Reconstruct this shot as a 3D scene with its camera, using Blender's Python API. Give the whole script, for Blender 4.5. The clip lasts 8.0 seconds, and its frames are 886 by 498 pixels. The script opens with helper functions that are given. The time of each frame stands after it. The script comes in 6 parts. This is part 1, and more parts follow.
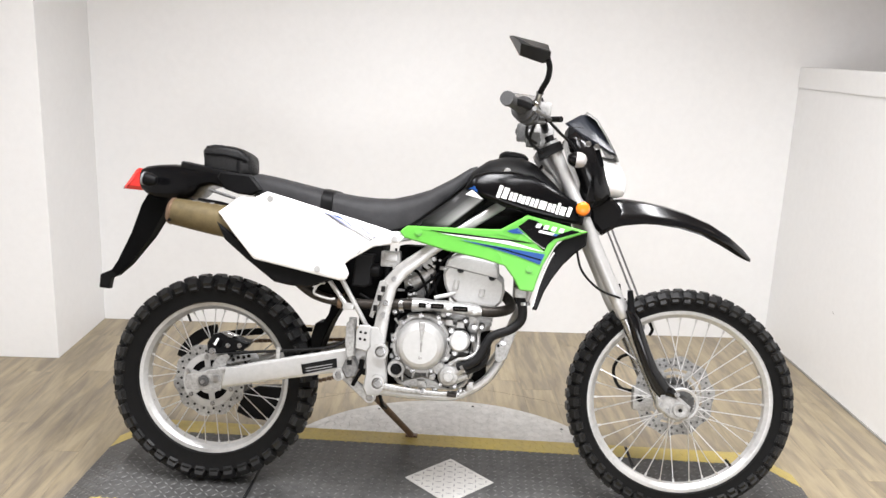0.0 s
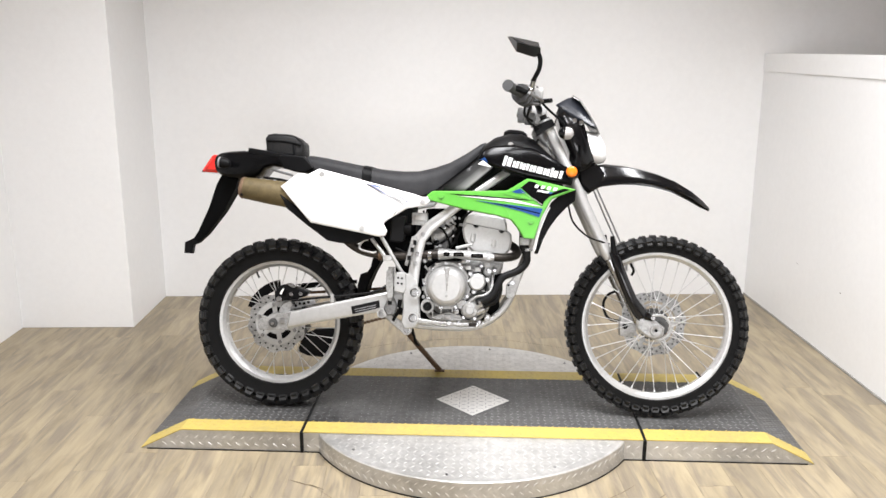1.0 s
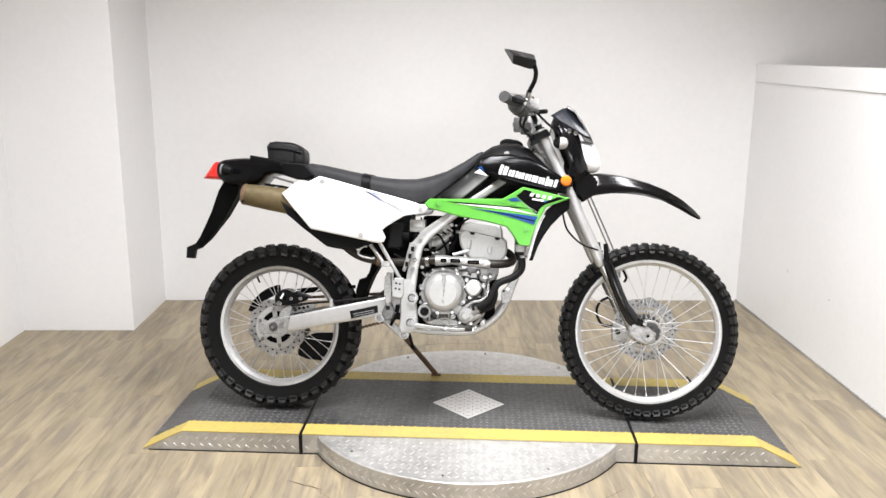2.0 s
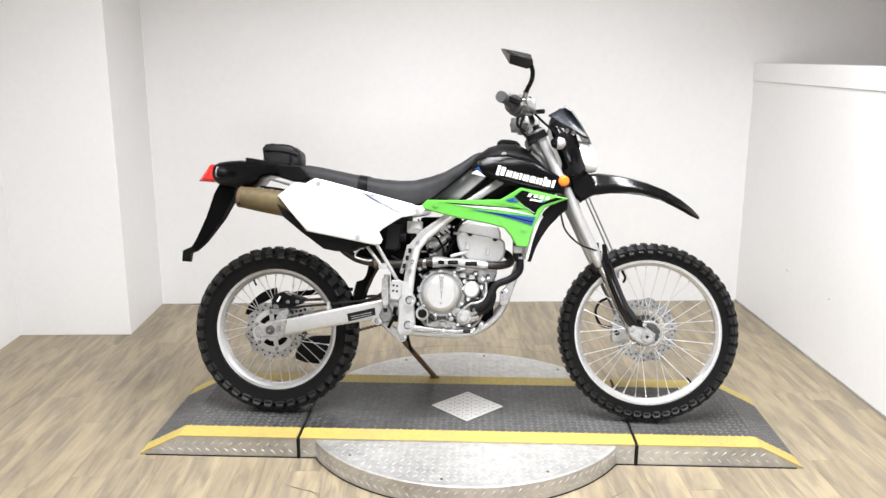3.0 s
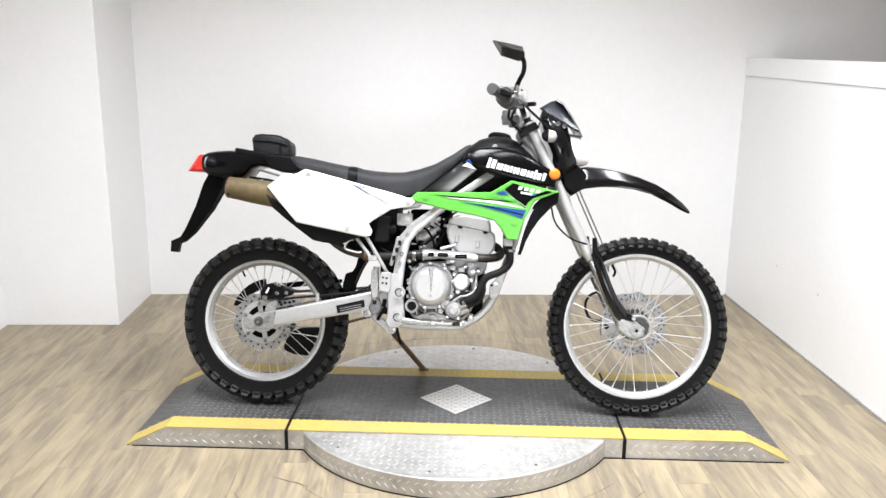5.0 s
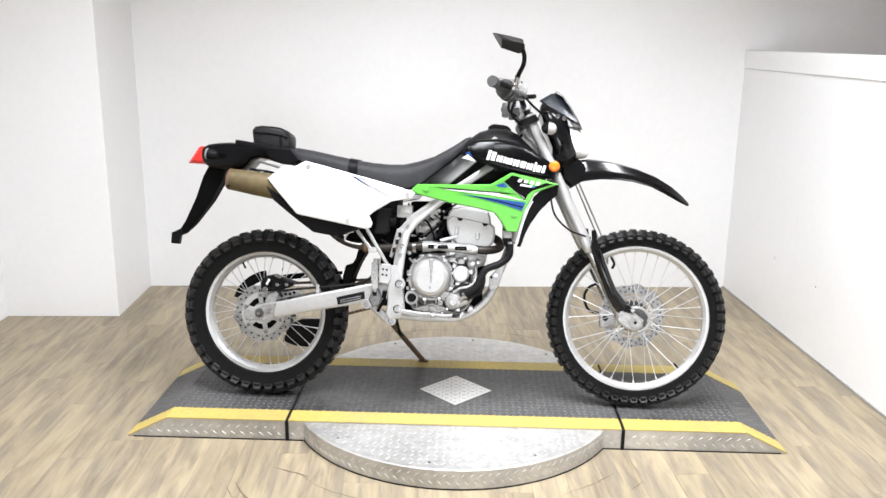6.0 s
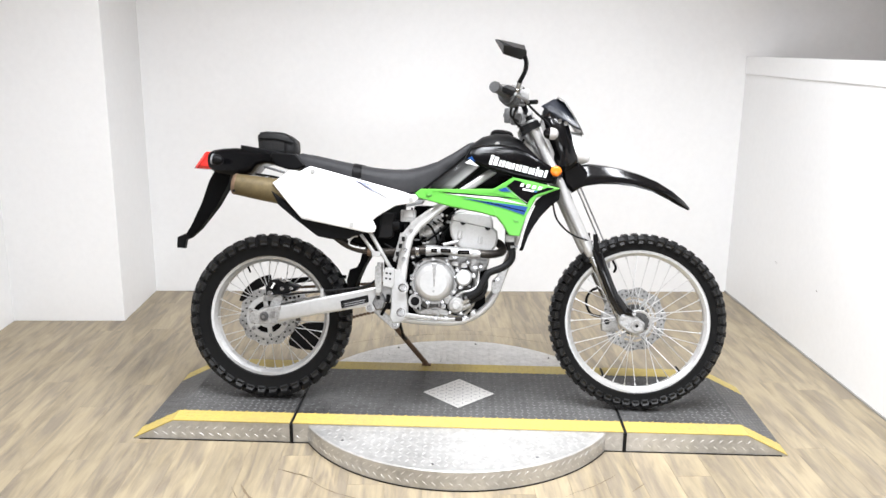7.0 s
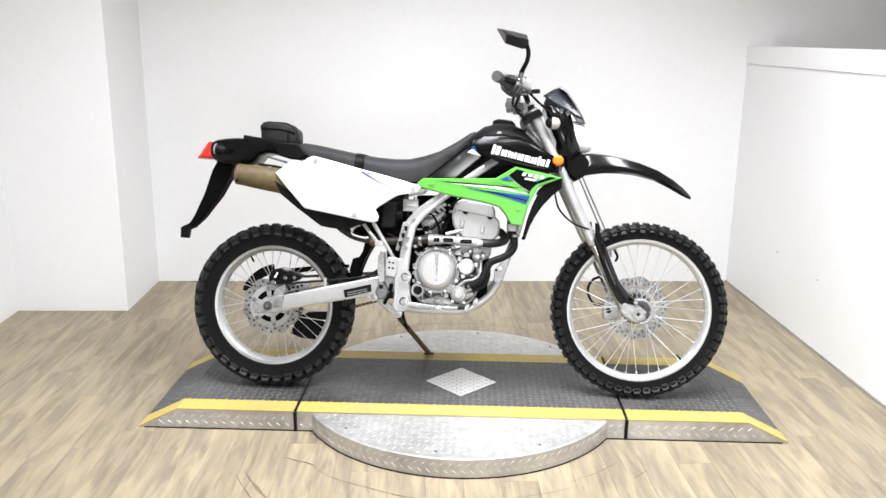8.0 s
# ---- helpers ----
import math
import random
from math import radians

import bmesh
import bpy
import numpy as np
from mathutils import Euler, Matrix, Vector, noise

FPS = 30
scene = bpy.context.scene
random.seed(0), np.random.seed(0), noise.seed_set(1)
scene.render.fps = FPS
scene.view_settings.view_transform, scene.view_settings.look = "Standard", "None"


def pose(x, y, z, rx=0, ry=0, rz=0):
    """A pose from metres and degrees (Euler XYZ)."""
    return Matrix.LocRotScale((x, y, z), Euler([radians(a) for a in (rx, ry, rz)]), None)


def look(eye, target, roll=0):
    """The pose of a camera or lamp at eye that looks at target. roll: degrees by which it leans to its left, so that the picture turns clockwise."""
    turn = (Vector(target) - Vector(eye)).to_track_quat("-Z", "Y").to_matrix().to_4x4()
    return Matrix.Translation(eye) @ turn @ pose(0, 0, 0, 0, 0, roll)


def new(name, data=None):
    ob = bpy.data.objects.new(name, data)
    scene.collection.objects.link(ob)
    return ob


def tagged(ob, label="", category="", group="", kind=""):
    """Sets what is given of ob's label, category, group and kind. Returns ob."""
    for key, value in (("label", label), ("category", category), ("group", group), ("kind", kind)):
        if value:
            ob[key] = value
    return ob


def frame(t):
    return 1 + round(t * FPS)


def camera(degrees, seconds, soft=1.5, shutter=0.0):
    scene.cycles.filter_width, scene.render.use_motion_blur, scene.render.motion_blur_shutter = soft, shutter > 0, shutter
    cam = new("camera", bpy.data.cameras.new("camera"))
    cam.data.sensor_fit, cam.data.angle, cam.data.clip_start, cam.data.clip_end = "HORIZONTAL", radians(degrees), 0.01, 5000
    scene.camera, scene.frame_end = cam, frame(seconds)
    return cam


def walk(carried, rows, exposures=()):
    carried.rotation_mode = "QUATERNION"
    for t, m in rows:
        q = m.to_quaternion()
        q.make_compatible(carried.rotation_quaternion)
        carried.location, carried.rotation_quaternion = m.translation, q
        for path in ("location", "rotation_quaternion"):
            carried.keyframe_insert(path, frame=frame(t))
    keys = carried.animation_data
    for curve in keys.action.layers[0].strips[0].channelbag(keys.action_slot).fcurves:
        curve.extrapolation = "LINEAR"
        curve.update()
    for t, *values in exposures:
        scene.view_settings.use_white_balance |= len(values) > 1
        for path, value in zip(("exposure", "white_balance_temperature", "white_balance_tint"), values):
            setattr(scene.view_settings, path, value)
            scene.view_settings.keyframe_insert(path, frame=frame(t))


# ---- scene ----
cam = camera(55.9, 8.0, soft=1.5)
PATH = [
    (0, (-0.139, -2.469, 1.426), (-0.074, -0.527, 0.951), 2.4),
    (0.1, (-0.1779, -2.55, 1.437), (-0.0885, -0.6102, 0.9581), 2.8),
    (0.2, (-0.2065, -2.6149, 1.4381), (-0.1423, -0.6773, 0.9463), 1.45),
    (0.3, (-0.1972, -2.6758, 1.4373), (-0.167, -0.7405, 0.9334), 0.5),
    (0.4, (-0.2287, -2.7405, 1.4392), (-0.1647, -0.7999, 0.9596), 0.54),
    (0.5, (-0.238, -2.808, 1.438), (-0.166, -0.864, 0.973), 0.7),
    (0.6, (-0.248, -2.8717, 1.4462), (-0.1796, -0.9221, 1.0056), 1.26),
    (0.7, (-0.2336, -2.9395, 1.4396), (-0.1703, -0.9848, 1.021), 0.7),
    (0.8, (-0.2226, -2.991, 1.4389), (-0.1628, -1.04, 1.0033), 0.43),
    (0.9, (-0.204, -3.0443, 1.4325), (-0.1497, -1.099, 0.9711), 0.49),
    (1, (-0.188, -3.093, 1.423), (-0.148, -1.15, 0.952), 0.1),
    (1.1, (-0.1795, -3.1283, 1.4331), (-0.1262, -1.1793, 0.9875), -0.11),
    (1.2, (-0.1809, -3.161, 1.4375), (-0.1374, -1.2092, 1.0029), 0.25),
    (1.3, (-0.1754, -3.1836, 1.4416), (-0.1365, -1.2306, 1.0127), 0.51),
    (1.4, (-0.1837, -3.1999, 1.4382), (-0.1465, -1.2495, 0.9972), 0.49),
    (1.5, (-0.191, -3.201, 1.445), (-0.149, -1.253, 0.993), 0.2),
    (1.6, (-0.1903, -3.2023, 1.4412), (-0.1445, -1.2551, 0.9868), 0.39),
    (1.7, (-0.1926, -3.1915, 1.4448), (-0.1439, -1.2457, 0.9852), 0.51),
    (2.8, (-0.1951, -3.1377, 1.4444), (-0.14, -1.1921, 0.9844), 0.21),
    (3, (-0.189, -3.138, 1.44), (-0.136, -1.192, 0.984), 0.1),
    (3.2, (-0.1897, -3.1318, 1.441), (-0.1276, -1.1888, 0.9713), 0.06),
    (3.5, (-0.19, -3.133, 1.444), (-0.123, -1.187, 0.984), -0.3),
    (3.7, (-0.1864, -3.1299, 1.4429), (-0.1157, -1.1851, 0.9818), -0.22),
    (4, (-0.183, -3.128, 1.443), (-0.105, -1.186, 0.97), 0.2),
    (4.2, (-0.1799, -3.1249, 1.4467), (-0.1029, -1.1838, 0.9712), 0.39),
    (4.5, (-0.183, -3.125, 1.438), (-0.107, -1.184, 0.963), 0.6),
    (4.7, (-0.1813, -3.1255, 1.4386), (-0.1071, -1.1838, 0.9651), 0.64),
    (5.8, (-0.189, -3.1395, 1.4345), (-0.1138, -1.1999, 0.9526), 0.83),
    (6, (-0.19, -3.14, 1.44), (-0.112, -1.203, 0.948), 0.8),
    (6.2, (-0.1909, -3.1513, 1.4349), (-0.112, -1.2127, 0.9498), 0.5),
    (6.5, (-0.187, -3.154, 1.441), (-0.108, -1.216, 0.955), 0.7),
    (6.7, (-0.1939, -3.1642, 1.4412), (-0.1104, -1.2251, 0.9588), 0.84),
    (7, (-0.19, -3.172, 1.437), (-0.12, -1.231, 0.961), 0.7),
    (7.2, (-0.1931, -3.1778, 1.4403), (-0.117, -1.2399, 0.9515), 0.84),
    (7.5, (-0.193, -3.178, 1.439), (-0.123, -1.241, 0.945), 1),
    (7.7, (-0.1977, -3.182, 1.4376), (-0.1251, -1.2439, 0.9491), 0.71),
    (8, (-0.198, -3.187, 1.434), (-0.129, -1.251, 0.937), 0.6),
]
EXPOSURES = [(0.0, -0.07, 6420, 12), (0.5, -0.14, 6420, 12), (1.5, -0.15, 6400, 12), (3.0, -0.07, 6300, 11), (4.5, -0.02, 6220, 11), (6.0, 0.0, 6180, 11), (8.0, 0.02, 6180, 11)]
walk(cam, [(t, look(eye, target, roll)) for t, eye, target, roll in PATH], EXPOSURES)

# ---- world and lights ----
world = bpy.data.worlds.new("world")
scene.world = world
world.use_nodes = True
world.node_tree.nodes["Background"].inputs[0].default_value = (0.9, 0.95, 1.0, 1)
world.node_tree.nodes["Background"].inputs[1].default_value = 0.05


def area(name, eye, target, w, h, watts, colour=(1, 1, 1), spread=180):
    data = bpy.data.lights.new(name, "AREA")
    data.shape, data.size, data.size_y, data.energy, data.color = "RECTANGLE", w, h, watts, colour
    data.spread = radians(spread)
    ob = new(name, data)
    ob.matrix_world = look(eye, target)
    return ob


for x, watts in ((-0.95, 40), (0.0, 68), (0.95, 62)):
    area("ceiling_light", (x, -0.95, 2.9), (x, -0.85, 0.0), 0.25, 1.5, watts, (0.985, 0.99, 0.99), 140)
area("softbox_light", (0.0, -4.2, 0.95), (0.0, 1.0, 1.05), 1.6, 0.6, 37, (0.985, 0.995, 1.0))
# Added dim warm fill, unseen, to brighten the wall beyond the half wall.
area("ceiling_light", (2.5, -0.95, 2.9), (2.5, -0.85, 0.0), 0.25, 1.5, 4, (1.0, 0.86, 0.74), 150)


# ---- materials ----
def material(name):
    m = bpy.data.materials.new(name)
    m.use_nodes = True
    n = m.node_tree.nodes
    return m, n, m.node_tree.links, n["Principled BSDF"]


def node(n, kind, **values):
    made = n.new(kind)
    for key, value in values.items():
        made.inputs[key.replace("_", " ")].default_value = value
    return made


def surface(name, colour, rough, metal=0.0, grain=60.0, vary=0.12, bump=0.0, coat=0.0, stretch=(1, 1, 1), dirt=None, rvary=0.15, spec=0.5):
    """A surface with variation at two scales: broad stains and fine grain."""
    m, n, l, b = material(name)
    pos = n.new("ShaderNodeTexCoord")
    mp = n.new("ShaderNodeMapping")
    mp.inputs["Scale"].default_value = stretch
    l.new(pos.outputs["Object"], mp.inputs["Vector"])
    fine = node(n, "ShaderNodeTexNoise", Scale=grain, Detail=6.0, Roughness=0.65)
    broad = node(n, "ShaderNodeTexNoise", Scale=grain / 14, Detail=4.0)
    for t in (fine, broad):
        l.new(mp.outputs[0], t.inputs["Vector"])
    mul = n.new("ShaderNodeMath")
    mul.operation = "MULTIPLY_ADD"
    l.new(fine.outputs["Fac"], mul.inputs[0])
    mul.inputs[1].default_value = 0.5
    half = n.new("ShaderNodeMath")
    half.operation = "MULTIPLY"
    l.new(broad.outputs["Fac"], half.inputs[0])
    half.inputs[1].default_value = 0.5
    l.new(half.outputs[0], mul.inputs[2])
    ramp = n.new("ShaderNodeValToRGB")
    lo = [max(0, c * (1 - vary * 2.2)) for c in colour] if dirt is None else dirt
    ramp.color_ramp.elements[0].position, ramp.color_ramp.elements[0].color = 0.3, (*lo, 1)
    ramp.color_ramp.elements[1].position, ramp.color_ramp.elements[1].color = 0.62, (*[min(1, c * (1 + vary * 0.5)) for c in colour], 1)
    l.new(mul.outputs[0], ramp.inputs[0])
    l.new(ramp.outputs[0], b.inputs["Base Color"])
    rr = n.new("ShaderNodeMapRange")
    rr.inputs["To Min"].default_value, rr.inputs["To Max"].default_value = max(0.02, rough - rvary), min(1, rough + rvary)
    l.new(broad.outputs["Fac"], rr.inputs["Value"])
    l.new(rr.outputs[0], b.inputs["Roughness"])
    b.inputs["Metallic"].default_value = metal
    b.inputs["Coat Weight"].default_value = coat
    b.inputs["Specular IOR Level"].default_value = spec
    if bump:
        bm_ = n.new("ShaderNodeBump")
        bm_.inputs["Strength"].default_value, bm_.inputs["Distance"].default_value = bump, 0.002
        l.new(fine.outputs["Fac"], bm_.inputs["Height"])
        l.new(bm_.outputs[0], b.inputs["Normal"])
    return m


WALL = surface("wall_paint", (0.82, 0.82, 0.82), 0.42, grain=30, vary=0.02, bump=0.08)
# Ceiling is unseen; its brown gives the upper walls a darker, warmer bounce.
CEIL = surface("ceiling_paint", (0.46, 0.35, 0.26), 0.8, grain=30, vary=0.05)
TRIM = surface("trim_paint", (0.83, 0.83, 0.83), 0.35, grain=30, vary=0.02)
BLACK = surface("black_plastic", (0.004, 0.004, 0.0045), 0.15, grain=90, vary=0.2, rvary=0.04, spec=0.3)
MATT = surface("matt_black_plastic", (0.005, 0.005, 0.0055), 0.42, grain=160, vary=0.25, bump=0.15, spec=0.1)
DARK = surface("black_paint_metal", (0.006, 0.006, 0.0065), 0.35, grain=120, vary=0.2, spec=0.15)
RUBBER = surface("hose_rubber", (0.009, 0.009, 0.0095), 0.5, grain=140, vary=0.2, bump=0.1, spec=0.16)
# Carcass rubber, darkened to put shade between the tread blocks.
TYRE = surface("tyre_rubber_shaded", (0.0058, 0.0058, 0.006), 0.55, grain=45, vary=0.3, bump=0.25, dirt=(0.003, 0.003, 0.003), spec=0.10)
SEAT = surface("seat_vinyl", (0.031, 0.031, 0.0328), 0.5, grain=320, vary=0.2, bump=0.5, spec=0.14)
CLOTH = surface("bag_nylon", (0.011, 0.011, 0.0115), 0.5, grain=120, vary=0.4, bump=0.6, spec=0.25)
WHITE = surface("white_plastic", (0.78, 0.78, 0.78), 0.3, grain=24, vary=0.02, coat=0.2)
GREEN = surface("green_plastic", (0.118, 0.43, 0.060), 0.3, grain=24, vary=0.05, coat=0.1)
BLUE = surface("blue_decal", (0.006, 0.058, 0.245), 0.3, grain=40, vary=0.1)
TANK = surface("satin_tank_plastic", (0.009, 0.009, 0.0095), 0.45, grain=140, vary=0.15, rvary=0.08, bump=0.1, spec=0.14)
COVER = surface("cover_gloss", (0.0035, 0.0035, 0.004), 0.2, grain=90, vary=0.2, rvary=0.05, spec=0.14)
GUARD = surface("guard_gloss", (0.003, 0.003, 0.0036), 0.12, grain=90, vary=0.2, rvary=0.03, spec=0.4)
SCREEN = surface("tinted_screen", (0.012, 0.014, 0.019), 0.3, grain=60, vary=0.15, rvary=0.04, spec=0.35)
VISOR = surface("smoked_visor", (0.15, 0.15, 0.145), 0.25, grain=60, vary=0.15, rvary=0.04, spec=0.4)
CHROME = surface("fork_aluminium", (0.50, 0.50, 0.495), 0.40, metal=0.6, grain=60, vary=0.06)
PALE = surface("white_decal", (0.8, 0.8, 0.8), 0.35, grain=40, vary=0.03)
ALU = surface("cast_aluminium", (0.42, 0.42, 0.415), 0.4, metal=0.6, grain=120, vary=0.25, bump=0.25, dirt=(0.15, 0.146, 0.138))
BRIGHT = surface("bright_disc_steel", (0.36, 0.36, 0.355), 0.4, metal=0.75, grain=110, vary=0.35)
SUMP = surface("dark_casting", (0.105, 0.104, 0.10), 0.5, metal=0.4, grain=90, vary=0.45, bump=0.3)
LILAC = surface("faded_decal", (0.26, 0.28, 0.42), 0.35, grain=60, vary=0.2)
# Black rubber; also stands in for shade in gaps, grooves and recesses.
DEEP = surface("black_rubber_and_shade", (0.0025, 0.0025, 0.0026), 0.6, grain=120, vary=0.3, bump=0.2, spec=0.05)
HUBM = surface("dull_hub_metal", (0.10, 0.10, 0.10), 0.45, metal=0.6, grain=120, vary=0.3)
HEAD = surface("painted_casting", (0.50, 0.50, 0.495), 0.42, metal=0.2, grain=120, vary=0.08, bump=0.12)
FRAME = surface("silver_paint", (0.47, 0.47, 0.465), 0.34, metal=0.5, grain=60, vary=0.08)
RIMM = surface("rim_aluminium", (0.52, 0.52, 0.515), 0.36, metal=0.65, grain=80, vary=0.12)
STEEL = surface("steel", (0.36, 0.36, 0.36), 0.27, metal=1.0, grain=150, vary=0.14)
SPOKE = surface("spoke_steel", (0.66, 0.66, 0.66), 0.32, metal=0.85, grain=150, vary=0.08)
PIPE = surface("heated_steel", (0.048, 0.042, 0.037), 0.45, metal=0.75, grain=40, vary=0.45)
CAN = surface("weathered_titanium", (0.118, 0.090, 0.044), 0.55, metal=0.12, grain=45, vary=0.22, bump=0.1, spec=0.25)
CASE = surface("machined_cover", (0.46, 0.46, 0.455), 0.4, metal=0.55, grain=60, vary=0.06)
RUST = surface("rusty_steel", (0.17, 0.11, 0.07), 0.6, metal=0.5, grain=70, vary=0.35)
AMBER = surface("amber_lens", (0.85, 0.19, 0.008), 0.25, grain=50, vary=0.05, coat=0.3)
REDL = surface("red_lens", (0.62, 0.02, 0.015), 0.15, grain=50, vary=0.08, coat=0.6)
CLEAR = surface("clear_lens", (0.42, 0.40, 0.39), 0.2, grain=50, vary=0.12, coat=0.3)
LAMP = surface("headlamp_glass", (0.82, 0.82, 0.82), 0.1, grain=50, vary=0.03, coat=0.5)
# Same rubber made lighter, so that the block faces look lit.
TREAD = surface("tread_rubber_lit", (0.0085, 0.0085, 0.0087), 0.42, grain=60, vary=0.4, bump=0.2, dirt=(0.0035, 0.0035, 0.0035), spec=0.28)
GREY = surface("grey_plastic", (0.28, 0.28, 0.29), 0.5, grain=90, vary=0.12)
GRIP = surface("grip_rubber", (0.060, 0.060, 0.061), 0.6, grain=200, vary=0.2, bump=0.3, spec=0.25)
SHELL = surface("mirror_shell_plastic", (0.010, 0.010, 0.0105), 0.35, grain=90, vary=0.15, spec=0.4)
YELLOW = surface("yellow_paint", (0.47, 0.36, 0.085), 0.5, grain=55, vary=0.12, bump=0.2, dirt=(0.34, 0.27, 0.10))
DECK = surface("black_tread_paint", (0.064, 0.063, 0.062), 0.5, grain=34, vary=0.42, bump=0.2, spec=0.5)
LUG = surface("worn_tread_lug", (0.20, 0.20, 0.198), 0.4, metal=0.2, grain=40, vary=0.42)
PLATE = surface("tread_plate_aluminium", (0.58, 0.572, 0.556), 0.40, metal=0.65, grain=26, vary=0.2, bump=0.1)
PLUG = surface("bright_tread_lug", (0.66, 0.65, 0.63), 0.5, metal=0.62, grain=80, vary=0.06)
SEAM = surface("joint_shadow", (0.165, 0.130, 0.085), 0.7, grain=60, vary=0.2)
SCUFF = surface("worn_oak", (0.165, 0.124, 0.076), 0.6, grain=25, vary=0.3)
CARB = surface("dull_zinc", (0.24, 0.24, 0.24), 0.45, metal=0.5, grain=120, vary=0.3, bump=0.2)
m, n, l, b = material("mirror_glass")
MIRROR = m
b.inputs["Base Color"].default_value, b.inputs["Metallic"].default_value, b.inputs["Roughness"].default_value = (0.8, 0.8, 0.8, 1), 1.0, 0.03


def plank_wood(name, joined):
    """Printed oak boards: honey and grey-brown strips that run along each board, fine grain over them."""
    m, n, l, b = material(name)
    pos = n.new("ShaderNodeTexCoord")
    if joined:
        chance = n.new("ShaderNodeNewGeometry").outputs["Random Per Island"]
    else:
        chance = n.new("ShaderNodeObjectInfo").outputs["Random"]
    shift = n.new("ShaderNodeVectorMath")
    shift.operation = "SCALE"
    shift.inputs[0].default_value = (17.0, 31.0, 9.0)
    l.new(chance, shift.inputs["Scale"])
    add = n.new("ShaderNodeVectorMath")
    l.new(pos.outputs["Object"], add.inputs[0])
    l.new(shift.outputs[0], add.inputs[1])

    def tex(stretch, **values):
        mp = n.new("ShaderNodeMapping")
        mp.inputs["Scale"].default_value = stretch
        l.new(add.outputs[0], mp.inputs["Vector"])
        made = node(n, "ShaderNodeTexNoise", **values)
        l.new(mp.outputs[0], made.inputs["Vector"])
        return made.outputs["Fac"]

    def ramp(fac, stops):
        made = n.new("ShaderNodeValToRGB")
        e = made.color_ramp.elements
        for k, (at, colour) in enumerate(stops):
            spot = e[k] if k < 2 else e.new(at)
            spot.position, spot.color = at, (*colour, 1)
        l.new(fac, made.inputs[0])
        return made.outputs[0]

    strips = tex((24.0, 2.8, 1.0), Scale=1.0, Detail=3.0, Roughness=0.55, Distortion=0.7)
    cloud = tex((15.0, 3.4, 1.0), Scale=1.0, Detail=4.0, Roughness=0.6, Distortion=0.8)
    streak = tex((120.0, 7.0, 1.0), Scale=1.0, Detail=5.0, Roughness=0.6)
    tone = ramp(strips, ((0.37, (0.218, 0.182, 0.133)), (0.63, (0.338, 0.279, 0.182)), (0.50, (0.285, 0.236, 0.160))))
    dark = ramp(cloud, ((0.32, (0.80, 0.79, 0.78)), (0.54, (1.0, 1.0, 1.0))))
    fine = ramp(streak, ((0.30, (0.90, 0.895, 0.89)), (0.62, (1.03, 1.03, 1.02))))
    for other in (dark, fine):
        mix = n.new("ShaderNodeMix")
        mix.data_type, mix.blend_type = "RGBA", "MULTIPLY"
        mix.inputs["Factor"].default_value = 1.0
        l.new(tone, mix.inputs["A"])
        l.new(other, mix.inputs["B"])
        tone = mix.outputs["Result"]
    tint = n.new("ShaderNodeHueSaturation")
    val = n.new("ShaderNodeMapRange")
    val.inputs["To Min"].default_value, val.inputs["To Max"].default_value = 0.93, 1.07
    l.new(chance, val.inputs["Value"])
    l.new(val.outputs[0], tint.inputs["Value"])
    l.new(tone, tint.inputs["Color"])
    l.new(tint.outputs[0], b.inputs["Base Color"])
    b.inputs["Roughness"].default_value = 0.45
    bump = n.new("ShaderNodeBump")
    bump.inputs["Strength"].default_value, bump.inputs["Distance"].default_value = 0.12, 0.002
    l.new(streak, bump.inputs["Height"])
    l.new(bump.outputs[0], b.inputs["Normal"])
    return m


OAK, OAK_FAR = plank_wood("oak_strip", False), plank_wood("oak_strip_joined", True)


def faded_print():
    """A printed fade from black to silver across the cover, closed by a black band."""
    m, n, l, b = material("faded_print")
    pos = n.new("ShaderNodeTexCoord")
    dot = n.new("ShaderNodeVectorMath")
    dot.operation = "DOT_PRODUCT"
    dot.inputs[1].default_value = (0.653, 0.0, -0.758)
    l.new(pos.outputs["Object"], dot.inputs[0])
    rng_ = n.new("ShaderNodeMapRange")
    rng_.inputs["From Min"].default_value, rng_.inputs["From Max"].default_value = -0.72, -0.62
    l.new(dot.outputs["Value"], rng_.inputs["Value"])
    ramp = n.new("ShaderNodeValToRGB")
    e = ramp.color_ramp.elements
    e[0].position, e[0].color = 0.20, (0.004, 0.004, 0.004, 1)
    e[1].position, e[1].color = 0.80, (0.27, 0.27, 0.268, 1)
    for p, c in ((0.52, 0.045), (0.86, 0.005)):
        x = e.new(p)
        x.color = (c, c, c, 1)
    l.new(rng_.outputs[0], ramp.inputs[0])
    l.new(ramp.outputs[0], b.inputs["Base Color"])
    b.inputs["Roughness"].default_value = 0.18
    b.inputs["Specular IOR Level"].default_value = 0.08
    return m


FADE = faded_print()


# ---- mesh helpers ----
def part(name, bm, mat, parent=None, label="", smooth=35):
    """Links a bmesh as one mesh object, under a thing or a part."""
    bmesh.ops.recalc_face_normals(bm, faces=bm.faces[:])
    me = bpy.data.meshes.new(name)
    for f in bm.faces:
        f.smooth = smooth > 0
    if smooth > 0:
        for e in bm.edges:
            if len(e.link_faces) == 2 and e.calc_face_angle(0) > radians(smooth):
                e.smooth = False
    bm.to_mesh(me)
    bm.free()
    me.materials.append(mat)
    ob = new(name, me)
    if parent:
        ob.parent = parent
    if label:
        tagged(ob, label)
    return ob


